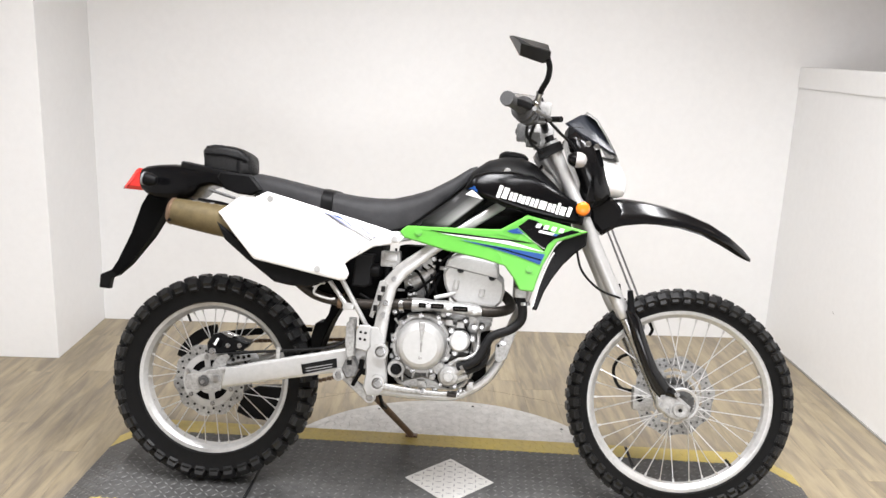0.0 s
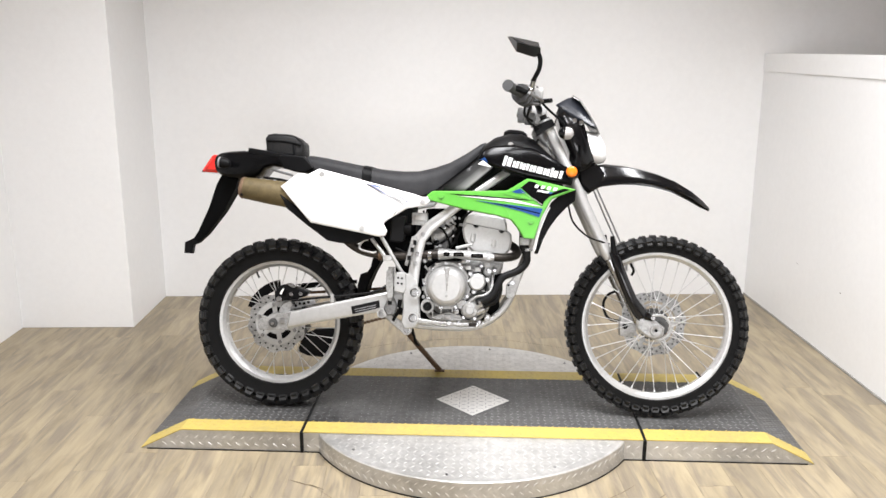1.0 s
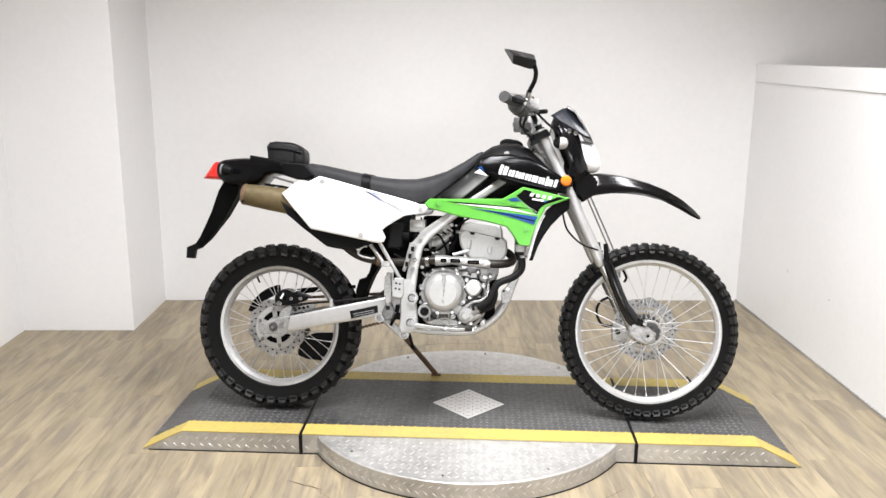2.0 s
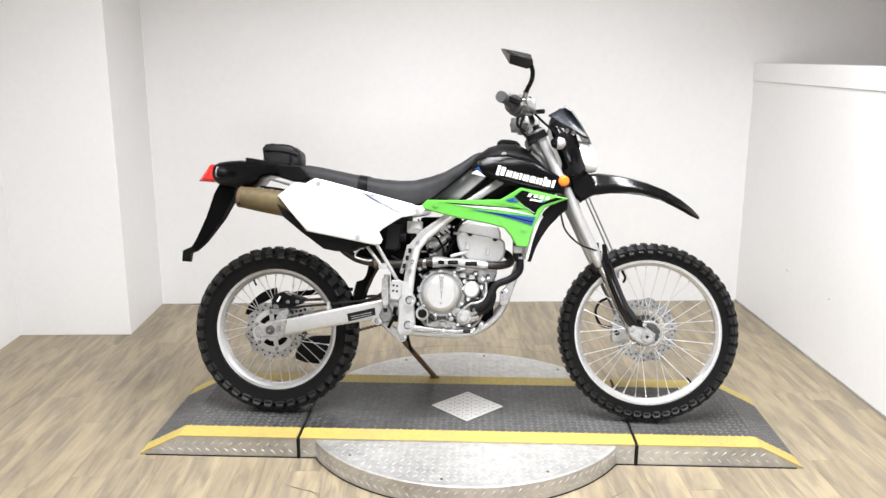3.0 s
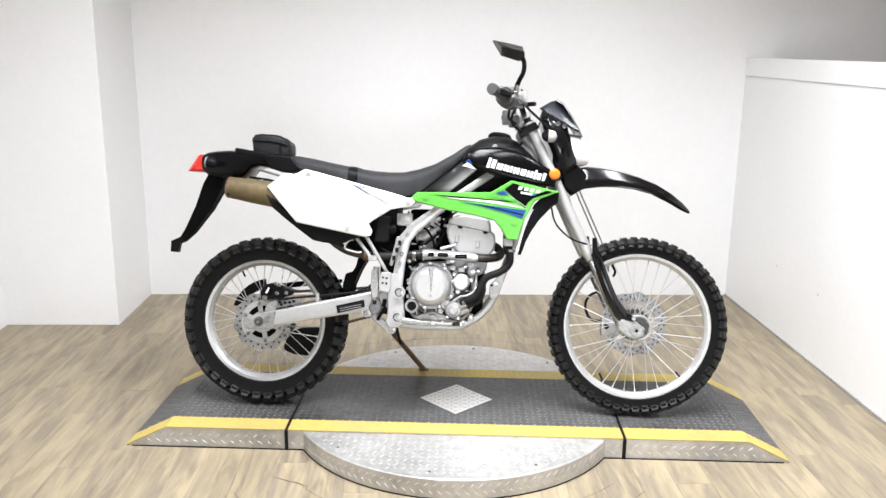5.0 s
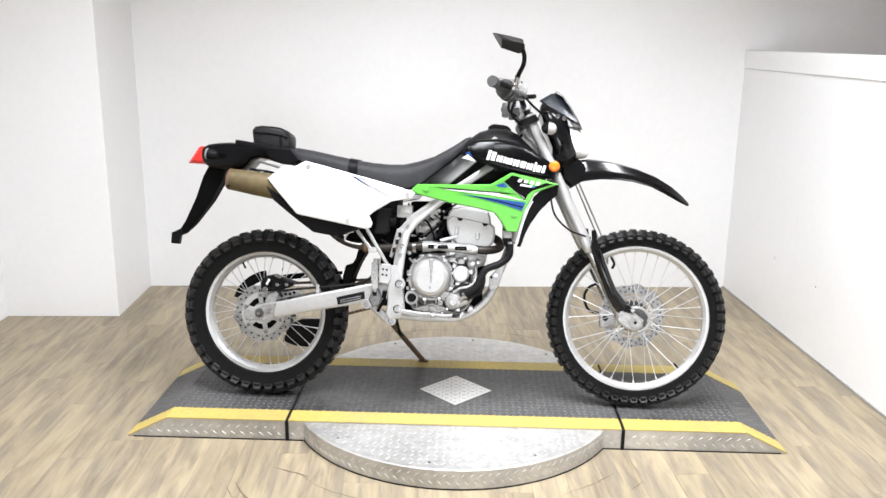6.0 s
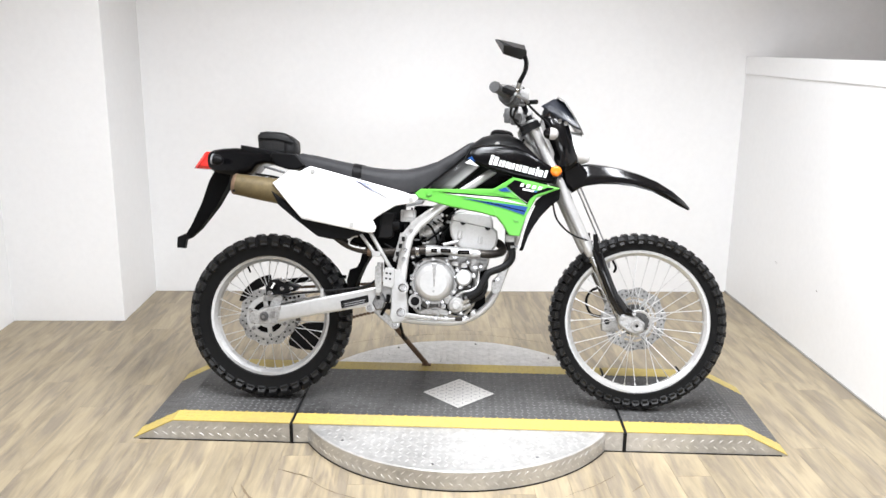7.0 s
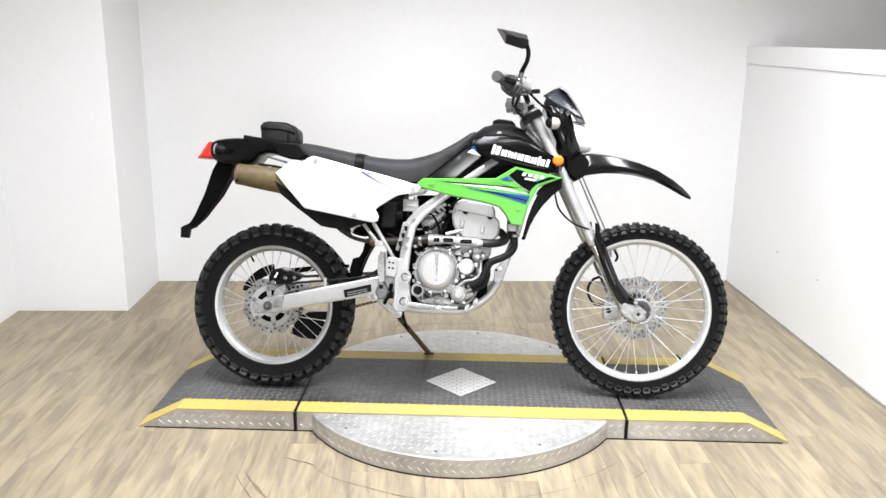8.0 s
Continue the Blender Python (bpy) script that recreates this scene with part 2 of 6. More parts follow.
def box(x0, x1, y0, y1, z0, z1, bevel=0.0, bm=None, m=None, seg=2):
    bm = bm or bmesh.new()
    made = bmesh.ops.create_cube(bm, size=1.0)["verts"]
    bmesh.ops.scale(bm, vec=(x1 - x0, y1 - y0, z1 - z0), verts=made)
    bmesh.ops.translate(bm, vec=((x0 + x1) / 2, (y0 + y1) / 2, (z0 + z1) / 2), verts=made)
    if bevel:
        edges = list({e for v in made for e in v.link_edges})
        made = list({v for f in bmesh.ops.bevel(bm, geom=edges, offset=bevel, segments=seg, profile=0.7, affect="EDGES")["faces"] for v in f.verts} | {v for v in made if v.is_valid})
    if m is not None:
        bmesh.ops.transform(bm, matrix=m, verts=made)
    return bm


def spun(profile, centre, bm=None, n=64, a0=0.0, a1=360.0):
    """A profile of (radius, y) turned about an axle along y through centre (x, y, z)."""
    bm = bm or bmesh.new()
    full = a1 - a0 >= 360
    rings = []
    for i in range(n if full else n + 1):
        a = radians(a0 + (a1 - a0) * i / n)
        rings.append([bm.verts.new((centre[0] + r * math.cos(a), centre[1] + y, centre[2] + r * math.sin(a))) for r, y in profile])
    k = len(profile)
    for i in range(n):
        p, q = rings[i], rings[(i + 1) % len(rings)]
        for j in range(k):
            bm.faces.new((p[j], p[(j + 1) % k], q[(j + 1) % k], q[j]))
    if not full:
        bm.faces.new(rings[0])
        bm.faces.new(rings[-1])
    return bm


def glide(points, steps=6):
    """A smooth curve through points (Catmull-Rom)."""
    p = [Vector(v) for v in points]
    p = [2 * p[0] - p[1]] + p + [2 * p[-1] - p[-2]]
    out = []
    for i in range(1, len(p) - 2):
        for s in range(steps):
            t = s / steps
            a, b_, c, d = p[i - 1], p[i], p[i + 1], p[i + 2]
            out.append(0.5 * (2 * b_ + (c - a) * t + (2 * a - 5 * b_ + 4 * c - d) * t * t + (3 * b_ - a - 3 * c + d) * t ** 3))
    out.append(p[-2])
    return out


def tube(points, r, n=10, bm=None, smooth=True, flat=1.0, r_end=None):
    """A tube along points; flat squeezes it across its own side."""
    bm = bm or bmesh.new()
    pts = glide(points) if smooth and len(points) > 2 else [Vector(v) for v in points]
    up = Vector((0, 1, 0.013))
    rings = []
    for i, p in enumerate(pts):
        d = (pts[min(i + 1, len(pts) - 1)] - pts[max(i - 1, 0)]).normalized()
        u = d.cross(up)
        if u.length < 0.05:
            u = d.cross(Vector((1, 0, 0.1)))
        u.normalize()
        v = d.cross(u)
        rad = r if r_end is None else r + (r_end - r) * i / (len(pts) - 1)
        rings.append([bm.verts.new(p + rad * (math.cos(2 * math.pi * k / n) * u + flat * math.sin(2 * math.pi * k / n) * v)) for k in range(n)])
    for p, q in zip(rings, rings[1:]):
        for k in range(n):
            bm.faces.new((p[k], p[(k + 1) % n], q[(k + 1) % n], q[k]))
    bm.faces.new(rings[0])
    bm.faces.new(rings[-1])
    return bm


def plate(outline, y_out, thick, rim=0.006, crown=0.0, bend=None, bm=None, holes=()):
    """A panel with an outline in (x, z), its outer face towards -y, with a rounded edge and a crowned middle. bend(x, z) shifts it in y."""
    bm = bm or bmesh.new()
    verts = [bm.verts.new((x, y_out + thick, z)) for x, z in outline]
    f = bm.faces.new(verts)
    f.normal_update()
    if f.normal.y > 0:
        f.normal_flip()
    back = bmesh.ops.duplicate(bm, geom=[f])
    ext = bmesh.ops.extrude_face_region(bm, geom=[f])
    front = [g for g in ext["geom"] if isinstance(g, bmesh.types.BMFace)]
    vs = {v for g in front for v in g.verts}
    bmesh.ops.translate(bm, vec=(0, -(thick - rim), 0), verts=list(vs))
    for face in front:
        face.normal_update()
    bmesh.ops.inset_region(bm, faces=front, thickness=rim, depth=rim, use_even_offset=True)
    if crown:
        bmesh.ops.inset_region(bm, faces=front, thickness=0.006, depth=crown * 0.6, use_even_offset=True)
        bmesh.ops.inset_region(bm, faces=front, thickness=0.008, depth=crown * 0.4, use_even_offset=True)
    bmesh.ops.remove_doubles(bm, verts=bm.verts[:], dist=0.0004)
    if bend:
        bmesh.ops.triangulate(bm, faces=[g for g in bm.faces if len(g.verts) > 4])
        for v in bm.verts:
            v.co.y += bend(v.co.x, v.co.z)
    return bm


def loft(rings, bm=None):
    bm = bm or bmesh.new()
    made = [[bm.verts.new(p) for p in ring] for ring in rings]
    k = len(made[0])
    for p, q in zip(made, made[1:]):
        for i in range(k):
            bm.faces.new((p[i], p[(i + 1) % k], q[(i + 1) % k], q[i]))
    bm.faces.new(made[0])
    bm.faces.new(made[-1])
    return bm


def along(p, q, profile, n=28, squash=1.0):
    """A profile of (distance from p towards q, radius) turned about the line from p to q."""
    p, q = Vector(p), Vector(q)
    d = (q - p).normalized()
    u = d.cross(Vector((0, 1, 0))).normalized()
    v = d.cross(u)
    return loft([[p + d * s + r * (math.cos(2 * math.pi * k / n) * u + squash * math.sin(2 * math.pi * k / n) * v) for k in range(n)] for s, r in profile])


def oval(x, z0, z1, hw, power=2.6, n=20, slant=0.0, y=0.0):
    """A rounded cross-section at x, from z0 to z1, hw to each side; slant leans its top forwards."""
    out = []
    for i in range(n):
        a = 2 * math.pi * i / n
        c, s = math.cos(a), math.sin(a)
        u = abs(c) ** (2 / power) * (1 if c >= 0 else -1)
        w = abs(s) ** (2 / power) * (1 if s >= 0 else -1)
        out.append((x + slant * w, y + hw * u, (z0 + z1) / 2 + (z1 - z0) / 2 * w))
    return out


def blade(stations, n=14, power=2.6, bm=None):
    """A bent bar of rounded section: stations of (x, z, half width in the side view, y, half depth)."""
    rings = []
    for i, (x, z, w, y, d) in enumerate(stations):
        a, b_ = stations[max(0, i - 1)], stations[min(len(stations) - 1, i + 1)]
        t = Vector((b_[0] - a[0], 0, b_[1] - a[1])).normalized()
        nrm = Vector((-t.z, 0, t.x))
        ring_ = []
        for k in range(n):
            c, s = math.cos(2 * math.pi * k / n), math.sin(2 * math.pi * k / n)
            u = abs(c) ** (2 / power) * (1 if c >= 0 else -1)
            v = abs(s) ** (2 / power) * (1 if s >= 0 else -1)
            ring_.append(Vector((x, y, z)) + nrm * (w * u) + Vector((0, d * v, 0)))
        rings.append(ring_)
    return loft(rings, bm)


def bolt(x, y, z, r, h=0.006, sides=6, bm=None):
    """A hexagon head on a washer, facing -y."""
    bm = spun([(0.0005, 0), (r * 1.35, 0), (r * 1.35, -h * 0.25), (r, -h * 0.3), (r, -h), (0.0005, -h)], (x, y, z), bm, n=sides * 2 if sides < 8 else sides)
    return bm


def empty(name, m, label, category, group="", kind=""):
    ob = new(name)
    ob.matrix_world = m
    ob.empty_display_size = 0.1
    return tagged(ob, label, category, group, kind)


# ---- the room ----
BACK, LEFT, JUT_X, JUT_Y, RIGHT, HIGH, REAR, FAR = 1.624, -2.285, -1.711, 1.069, 1.696, 3.0, -4.6, 3.3
KNEE, CAP = 1.293, 1.391


def structure(name, bm, mat, label, smooth=0):
    return tagged(part(name, bm, mat, None, "", smooth), label, "wall" if "wall" in name else name, "", "structure")


structure("wall_back", box(JUT_X, FAR + 0.15, BACK, BACK + 0.15, 0, HIGH), WALL, "plain white painted back wall of the photo bay")
structure("wall_jut", box(LEFT - 0.15, JUT_X, JUT_Y, BACK + 0.15, 0, HIGH, 0.004), WALL, "white painted boxed-out corner of the bay")
structure("wall_left", box(LEFT - 0.15, LEFT, REAR, JUT_Y, 0, HIGH), WALL, "plain white painted side wall")
structure("wall_knee", box(RIGHT, RIGHT + 0.14, REAR, BACK, 0, KNEE, 0.003), WALL, "chest-high white painted half wall")
structure("trim", box(RIGHT - 0.006, RIGHT + 0.146, REAR, BACK - 0.003, KNEE, CAP, 0.004), TRIM, "flat white wooden cap along the half wall")
structure("wall_far", box(FAR, FAR + 0.15, REAR, BACK, 0, HIGH), WALL, "plain wall of the space beyond the half wall")
structure("wall_rear", box(LEFT - 0.15, FAR + 0.15, REAR - 0.15, REAR, 0, HIGH), WALL, "plain wall behind the viewer")
structure("ceiling", box(LEFT - 0.15, FAR + 0.15, REAR - 0.15, BACK + 0.15, HIGH, HIGH + 0.1), CEIL, "flat brown ceiling out of view")
BEAD = surface("grey_caulk", (0.33, 0.32, 0.30), 0.7, grain=60, vary=0.2)
structure("baseboard", box(RIGHT - 0.006, RIGHT, REAR, BACK, 0, 0.009, 0.002), BEAD, "thin grey bead along the foot of the half wall")
for y, z, w, h in ((0.972, 0.355, 0.011, 0.002), (0.516, 0.336, 0.006, 0.0035)):
    bm = bmesh.new()
    bmesh.ops.create_circle(bm, cap_ends=True, segments=10, radius=1.0, matrix=Matrix.Translation((RIGHT - 0.0008, y, z)) @ Matrix.Rotation(radians(90), 4, "Y") @ Matrix.Rotation(radians(25), 4, "Z") @ Matrix.Diagonal((h, w, 1, 1)))
    part("wall_scuff", bm, BEAD, bpy.data.objects["wall_knee"], "", 0)
floor = structure("floor", box(LEFT - 0.15, FAR + 0.15, REAR - 0.15, BACK + 0.15, -0.12, -0.004), SEAM, "light oak plank floor with mixed honey and grey boards")

# ---- turntable and platform ----
TOP, YAW = 0.080, -3.95
HUB = (-0.008, -0.062)


def lug_mesh(bm, m, length=0.022, width=0.0046, high=0.0012):
    """One raised lozenge of tread plate, on the plane z = 0 of the matrix m."""
    a, c = length / 2, width / 2
    vs = [bm.verts.new(m @ Vector(p)) for p in ((-a, 0, 0), (0, -c, 0), (a, 0, 0), (0, c, 0), (-a * 0.55, 0, high), (a * 0.55, 0, high))]
    for f in ((0, 1, 5, 4), (1, 2, 5), (2, 3, 5), (3, 0, 4, 5)):
        bm.faces.new([vs[i] for i in f])


def lugs_on(bm, m, u0, u1, v0, v1, step, keep=None, **size):
    """Lozenges set crosswise in turn over a rectangle of the plane of m."""
    nu, nv = int((u1 - u0) / step), int((v1 - v0) / step)
    for i in range(nu + 1):
        for j in range(nv + 1):
            u, v = u0 + (u1 - u0) * (i + 0.5) / (nu + 1), v0 + (v1 - v0) * (j + 0.5) / (nv + 1)
            if keep is None or keep(u, v):
                lug_mesh(bm, m @ pose(u, v, 0, 0, 0, 45 if (i + j) % 2 else -45), **size)
    return bm


turntable = empty("turntable", pose(-0.012, -0.058, 0, 0, 0, YAW), "round tread-plate aluminium turntable low on the oak floor", "turntable")
DISC_R, DISC_Z = 0.627, 0.073
bm = bmesh.new()
N = 120
ring = [(DISC_R - 0.004, DISC_Z), (DISC_R, DISC_Z - 0.004), (DISC_R, 0.004), (DISC_R - 0.01, 0.0)]
cols = [[bm.verts.new((r * math.cos(2 * math.pi * i / N), r * math.sin(2 * math.pi * i / N), z)) for r, z in ring] for i in range(N)]
for i in range(N):
    p, q = cols[i], cols[(i + 1) % N]
    for j in range(3):
        bm.faces.new((p[j], q[j], q[j + 1], p[j + 1]))
bm.faces.new([c[0] for c in cols])
bm.faces.new([c[3] for c in cols])
part("disc", bm, PLATE, turntable)
bm = bmesh.new()
cols = [[bm.verts.new((r * math.cos(2 * math.pi * i / N), r * math.sin(2 * math.pi * i / N), z)) for r, z in ((DISC_R - 0.02, 0.0), (DISC_R + 0.002, 0.0), (DISC_R + 0.002, 0.0035), (DISC_R - 0.02, 0.0035))] for i in range(N)]
for i in range(N):
    for j in range(4):
        bm.faces.new((cols[i][j], cols[i][(j + 1) % 4], cols[(i + 1) % N][(j + 1) % 4], cols[(i + 1) % N][j]))
# Dark band drawn for the shadow gap under the disc.
part("foot_strip", bm, RUBBER, turntable, "black strip standing for the shadow gap at the foot", 0)
bm = bmesh.new()
lugs_on(bm, pose(0, 0, DISC_Z), -DISC_R, DISC_R, -DISC_R, DISC_R, 0.027, lambda u, v: math.hypot(u, v) < DISC_R - 0.02 and abs(v) > 0.3)
tagged(part("disc_tread", bm, PLUG, turntable, "", 0), kind="stuff")
bm = bmesh.new()
for i in range(int(2 * math.pi * DISC_R / 0.03)):
    for j in range(2):
        a = (i + 0.5 * j) * 360 / int(2 * math.pi * DISC_R / 0.03)
        lug_mesh(bm, pose(0, 0, 0, 0, 0, a) @ pose(DISC_R, 0, 0.024 + 0.026 * j, 90, 0, 90) @ pose(0, 0, 0, 0, 0, 40 if j else -40))
tagged(part("rim_tread", bm, PLUG, turntable, "", 0), kind="stuff")
for i in range(10):
    a = 2 * math.pi * (i + 0.3) / 10
    x, y = 0.585 * math.cos(a), 0.585 * math.sin(a)
    if abs(y) < 0.34:
        continue
    bm = bmesh.new()
    bmesh.ops.create_cone(bm, cap_ends=True, segments=12, radius1=0.006, radius2=0.004, depth=0.003, matrix=Matrix.Translation((x, y, DISC_Z + 0.0015)))
    part("bolt", bm, STEEL, turntable)

HALF, LONG, WIDE = 0.604, 1.2, 0.31
STRIPE = 0.085


def deck(name, x0, x1, slope_end, label):
    """One length of the platform: slope_end -1, 0 or 1 tells which end runs down to the floor."""
    thing = empty(name, pose(*HUB, 0, 0, 0, YAW), label, "platform" if slope_end == 0 else "ramp", "", "")
    fall = 0.15
    low = 0.006
    xs = [x0, x1] if slope_end == 0 else ([x0, x0 + fall, x1] if slope_end < 0 else [x0, x1 - fall, x1])
    zs = [TOP] * len(xs)
    if slope_end:
        zs[0 if slope_end < 0 else -1] = low

    def run(y0, y1, lift, under):
        bm = bmesh.new()
        rows = []
        for x, z in zip(xs, zs):
            zb = z - under if under else 0.0
            rows.append([bm.verts.new(p) for p in ((x, y0, max(zb, 0)), (x, y1, max(zb, 0)), (x, y1, z + lift), (x, y0, z + lift))])
        for p, q in zip(rows, rows[1:]):
            for k in range(4):
                bm.faces.new((p[k], p[(k + 1) % 4], q[(k + 1) % 4], q[k]))
        bm.faces.new(rows[0])
        bm.faces.new(rows[-1])
        return bm

    part("body", run(-WIDE + 0.002, WIDE - 0.002, -0.003, 0), PLATE, thing, "bright tread-plate side skirts", 0)
    part("tread_sheet", run(-WIDE + STRIPE, WIDE - STRIPE, 0.0, 0.003), DECK, thing, "black tread plate", 0)
    part("yellow_stripe", run(-WIDE, -WIDE + STRIPE, 0.0005, 0.003), YELLOW, thing, "scuffed yellow edge stripe", 0)
    part("yellow_stripe", run(WIDE - STRIPE, WIDE, 0.0005, 0.003), YELLOW, thing, "scuffed yellow edge stripe", 0)
    flat0, flat1 = (x0 + (fall if slope_end < 0 else 0), x1 - (fall if slope_end > 0 else 0))
    bm = bmesh.new()
    inner = (lambda u, v: abs(u) + abs(v) > 0.15) if slope_end == 0 else None
    lugs_on(bm, pose(0, 0, TOP), flat0 + 0.005, flat1 - 0.005, -WIDE + 0.004, WIDE - 0.004, 0.0245, inner)
    if slope_end:
        tilt = math.degrees(math.atan2(TOP - low, fall))
        m = pose(x0 if slope_end < 0 else x1, 0, low, 0, -tilt if slope_end < 0 else tilt, 0)
        long = math.hypot(TOP - low, fall)
        lugs_on(bm, m, 0 if slope_end < 0 else -long, long if slope_end < 0 else 0, -WIDE + 0.004, WIDE - 0.004, 0.0245)
    tread = bm
    # lozenges on the stripes take the yellow paint
    dark, gold = bmesh.new(), bmesh.new()
    for f in tread.faces:
        c = f.calc_center_median()
        to = gold if abs(c.y) > WIDE - STRIPE - 0.004 else dark
        to.faces.new([to.verts.new(v.co) for v in f.verts])
    tread.free()
    tagged(part("tread", dark, LUG, thing, "", 0), kind="stuff")
    tagged(part("stripe_tread", gold, YELLOW, thing, "", 0), kind="stuff")
    for side in (-1, 1):
        # Dark line drawn for the shadow gap under the skirt.
        part("foot_strip", box(x0 + (0.02 if slope_end < 0 else 0), x1 - (0.02 if slope_end > 0 else 0), side * (WIDE - 0.001) - 0.002, side * (WIDE - 0.001) + 0.002, 0, 0.0035), RUBBER, thing, "black strip standing for the shadow gap at the foot", 0)
    if slope_end:
        j0, j1 = (x1, x1 + 0.0115) if slope_end < 0 else (x0 - 0.0115, x0)
        part("joint_strip", box(j0, j1, -WIDE - 0.003, WIDE + 0.003, 0, TOP - 0.004), RUBBER, thing, "black rubber joint strip", 0)
    bm = bmesh.new()
    for side in (-1, 1):
        for i in range(int((x1 - x0) / 0.034)):
            for j in range(2):
                x, z = x0 + (i + 0.5 + 0.5 * j) * 0.034, 0.024 + 0.026 * j
                edge = TOP if slope_end == 0 else min(TOP, low + (x - x0 if slope_end < 0 else x1 - x) * (TOP - low) / fall)
                if z + 0.012 < edge and x < x1 - 0.01:
                    lug_mesh(bm, pose(x, side * (WIDE - 0.002), z, 90 if side < 0 else -90, 0, 0) @ pose(0, 0, 0, 0, 0, 38 if j else -38))
    tagged(part("skirt_tread", bm, PLUG, thing, "", 0), kind="stuff")
    return thing


platform = deck("platform", -HALF, HALF, 0, "black tread-plate platform with yellow edges across the turntable")
D = 0.142
bm = bmesh.new()
vs = [bm.verts.new(p) for p in ((-D, 0, TOP), (0, -D, TOP), (D, 0, TOP), (0, D, TOP))]
vt = [bm.verts.new((v.co.x * 0.985, v.co.y * 0.985, TOP + 0.002)) for v in vs]
for k in range(4):
    bm.faces.new((vs[k], vs[(k + 1) % 4], vt[(k + 1) % 4], vt[k]))
bm.faces.new(vt)
inset = part("diamond_inset", bm, PLUG, platform, "bare bright tread-plate lozenge", 0)
bm = bmesh.new()
lugs_on(bm, pose(0, 0, TOP + 0.002, 0, 0, 45), -0.095, 0.095, -0.095, 0.095, 0.0245)
# Lugs of the same plate, coloured grey in place of their relief shading.
tagged(part("inset_tread", bm, GREY, inset, "", 0), kind="stuff")
deck("ramp", -LONG, -HALF - 0.012, -1, "black tread-plate end ramp with yellow edges and bright skirts")
deck("ramp", HALF + 0.012, LONG, 1, "black tread-plate end ramp with yellow edges and bright skirts")

# ---- the motorcycle: x forwards, y to its own left, z up from the tyres' contact ----
bike = empty("motorcycle", pose(-0.045, -0.142, 0.080, -11.6, 0, -5.53) @ Matrix.Scale(0.9896, 4), "green, black and white off-road motorcycle leaning on its side stand", "motorcycle")


def tyre_mesh(c, R, rim, W, knob):
    """A knobbly off-road tyre: a round carcass with staggered blocks on its crown and shoulders."""
    prof = []
    base = R - knob
    for i in range(15):
        a = -math.pi / 2 + math.pi * i / 14
        s, co = math.sin(a), math.cos(a)
        y = W / 2 * (abs(s) ** 0.75) * (1 if s >= 0 else -1) * (1 - 0.30 * max(0, abs(s) - 0.8) / 0.2)
        prof.append((rim - 0.002 + (base - rim + 0.002) * co ** 0.75 if co > 1e-6 else rim - 0.002, y))
    prof += [(rim - 0.008, W * 0.2), (rim - 0.008, -W * 0.2)]
    return spun(prof, c, n=96)


def tread_mesh(c, R, W, rows, knob, fill):
    """Staggered tread blocks: two on the crown, one on each shoulder, one down each side."""
    bm = bmesh.new()
    base = R - knob
    rng = random.Random(7)
    step = 360 / rows
    for i in range(rows):
        for side in (-1, 1):
            for kind in range(3):
                a = radians(step * (i + (0.0 if kind == 0 else 0.5)))
                if kind == 0:
                    drop, off, tilt, lx, ly, hh = 0.002, 0.13 * W * (1 if i % 2 else 0.8), 8, fill * 0.92 * step, 0.25 * W, knob
                elif kind == 1:
                    drop, off, tilt, lx, ly, hh = 0.012, 0.37 * W, 42, fill * step, 0.27 * W, knob * 0.92
                else:
                    drop, off, tilt, lx, ly, hh = 0.022, 0.47 * W, 70, 0.50 * step, 0.012 + 0.006 * (i % 2), 0.0035
                lx = radians(lx) * R
                m = Matrix.Translation(c) @ Matrix.Rotation(-a, 4, "Y") @ Matrix.Translation((base - drop, side * off, 0)) @ Matrix.Rotation(radians(side * tilt), 4, "Z")
                q = []
                for x, g in ((-0.006, 1.14), (hh + rng.uniform(-0.001, 0.0005), 0.86)):
                    for yy, zz in ((-1, -1), (1, -1), (1, 1), (-1, 1)):
                        q.append(bm.verts.new(m @ Vector((x, yy * ly / 2 * g, zz * lx / 2 * g))))
                for f in ((4, 5, 6, 7), (0, 1, 5, 4), (1, 2, 6, 5), (2, 3, 7, 6), (3, 0, 4, 7)):
                    bm.faces.new([q[k] for k in f])
    return bm


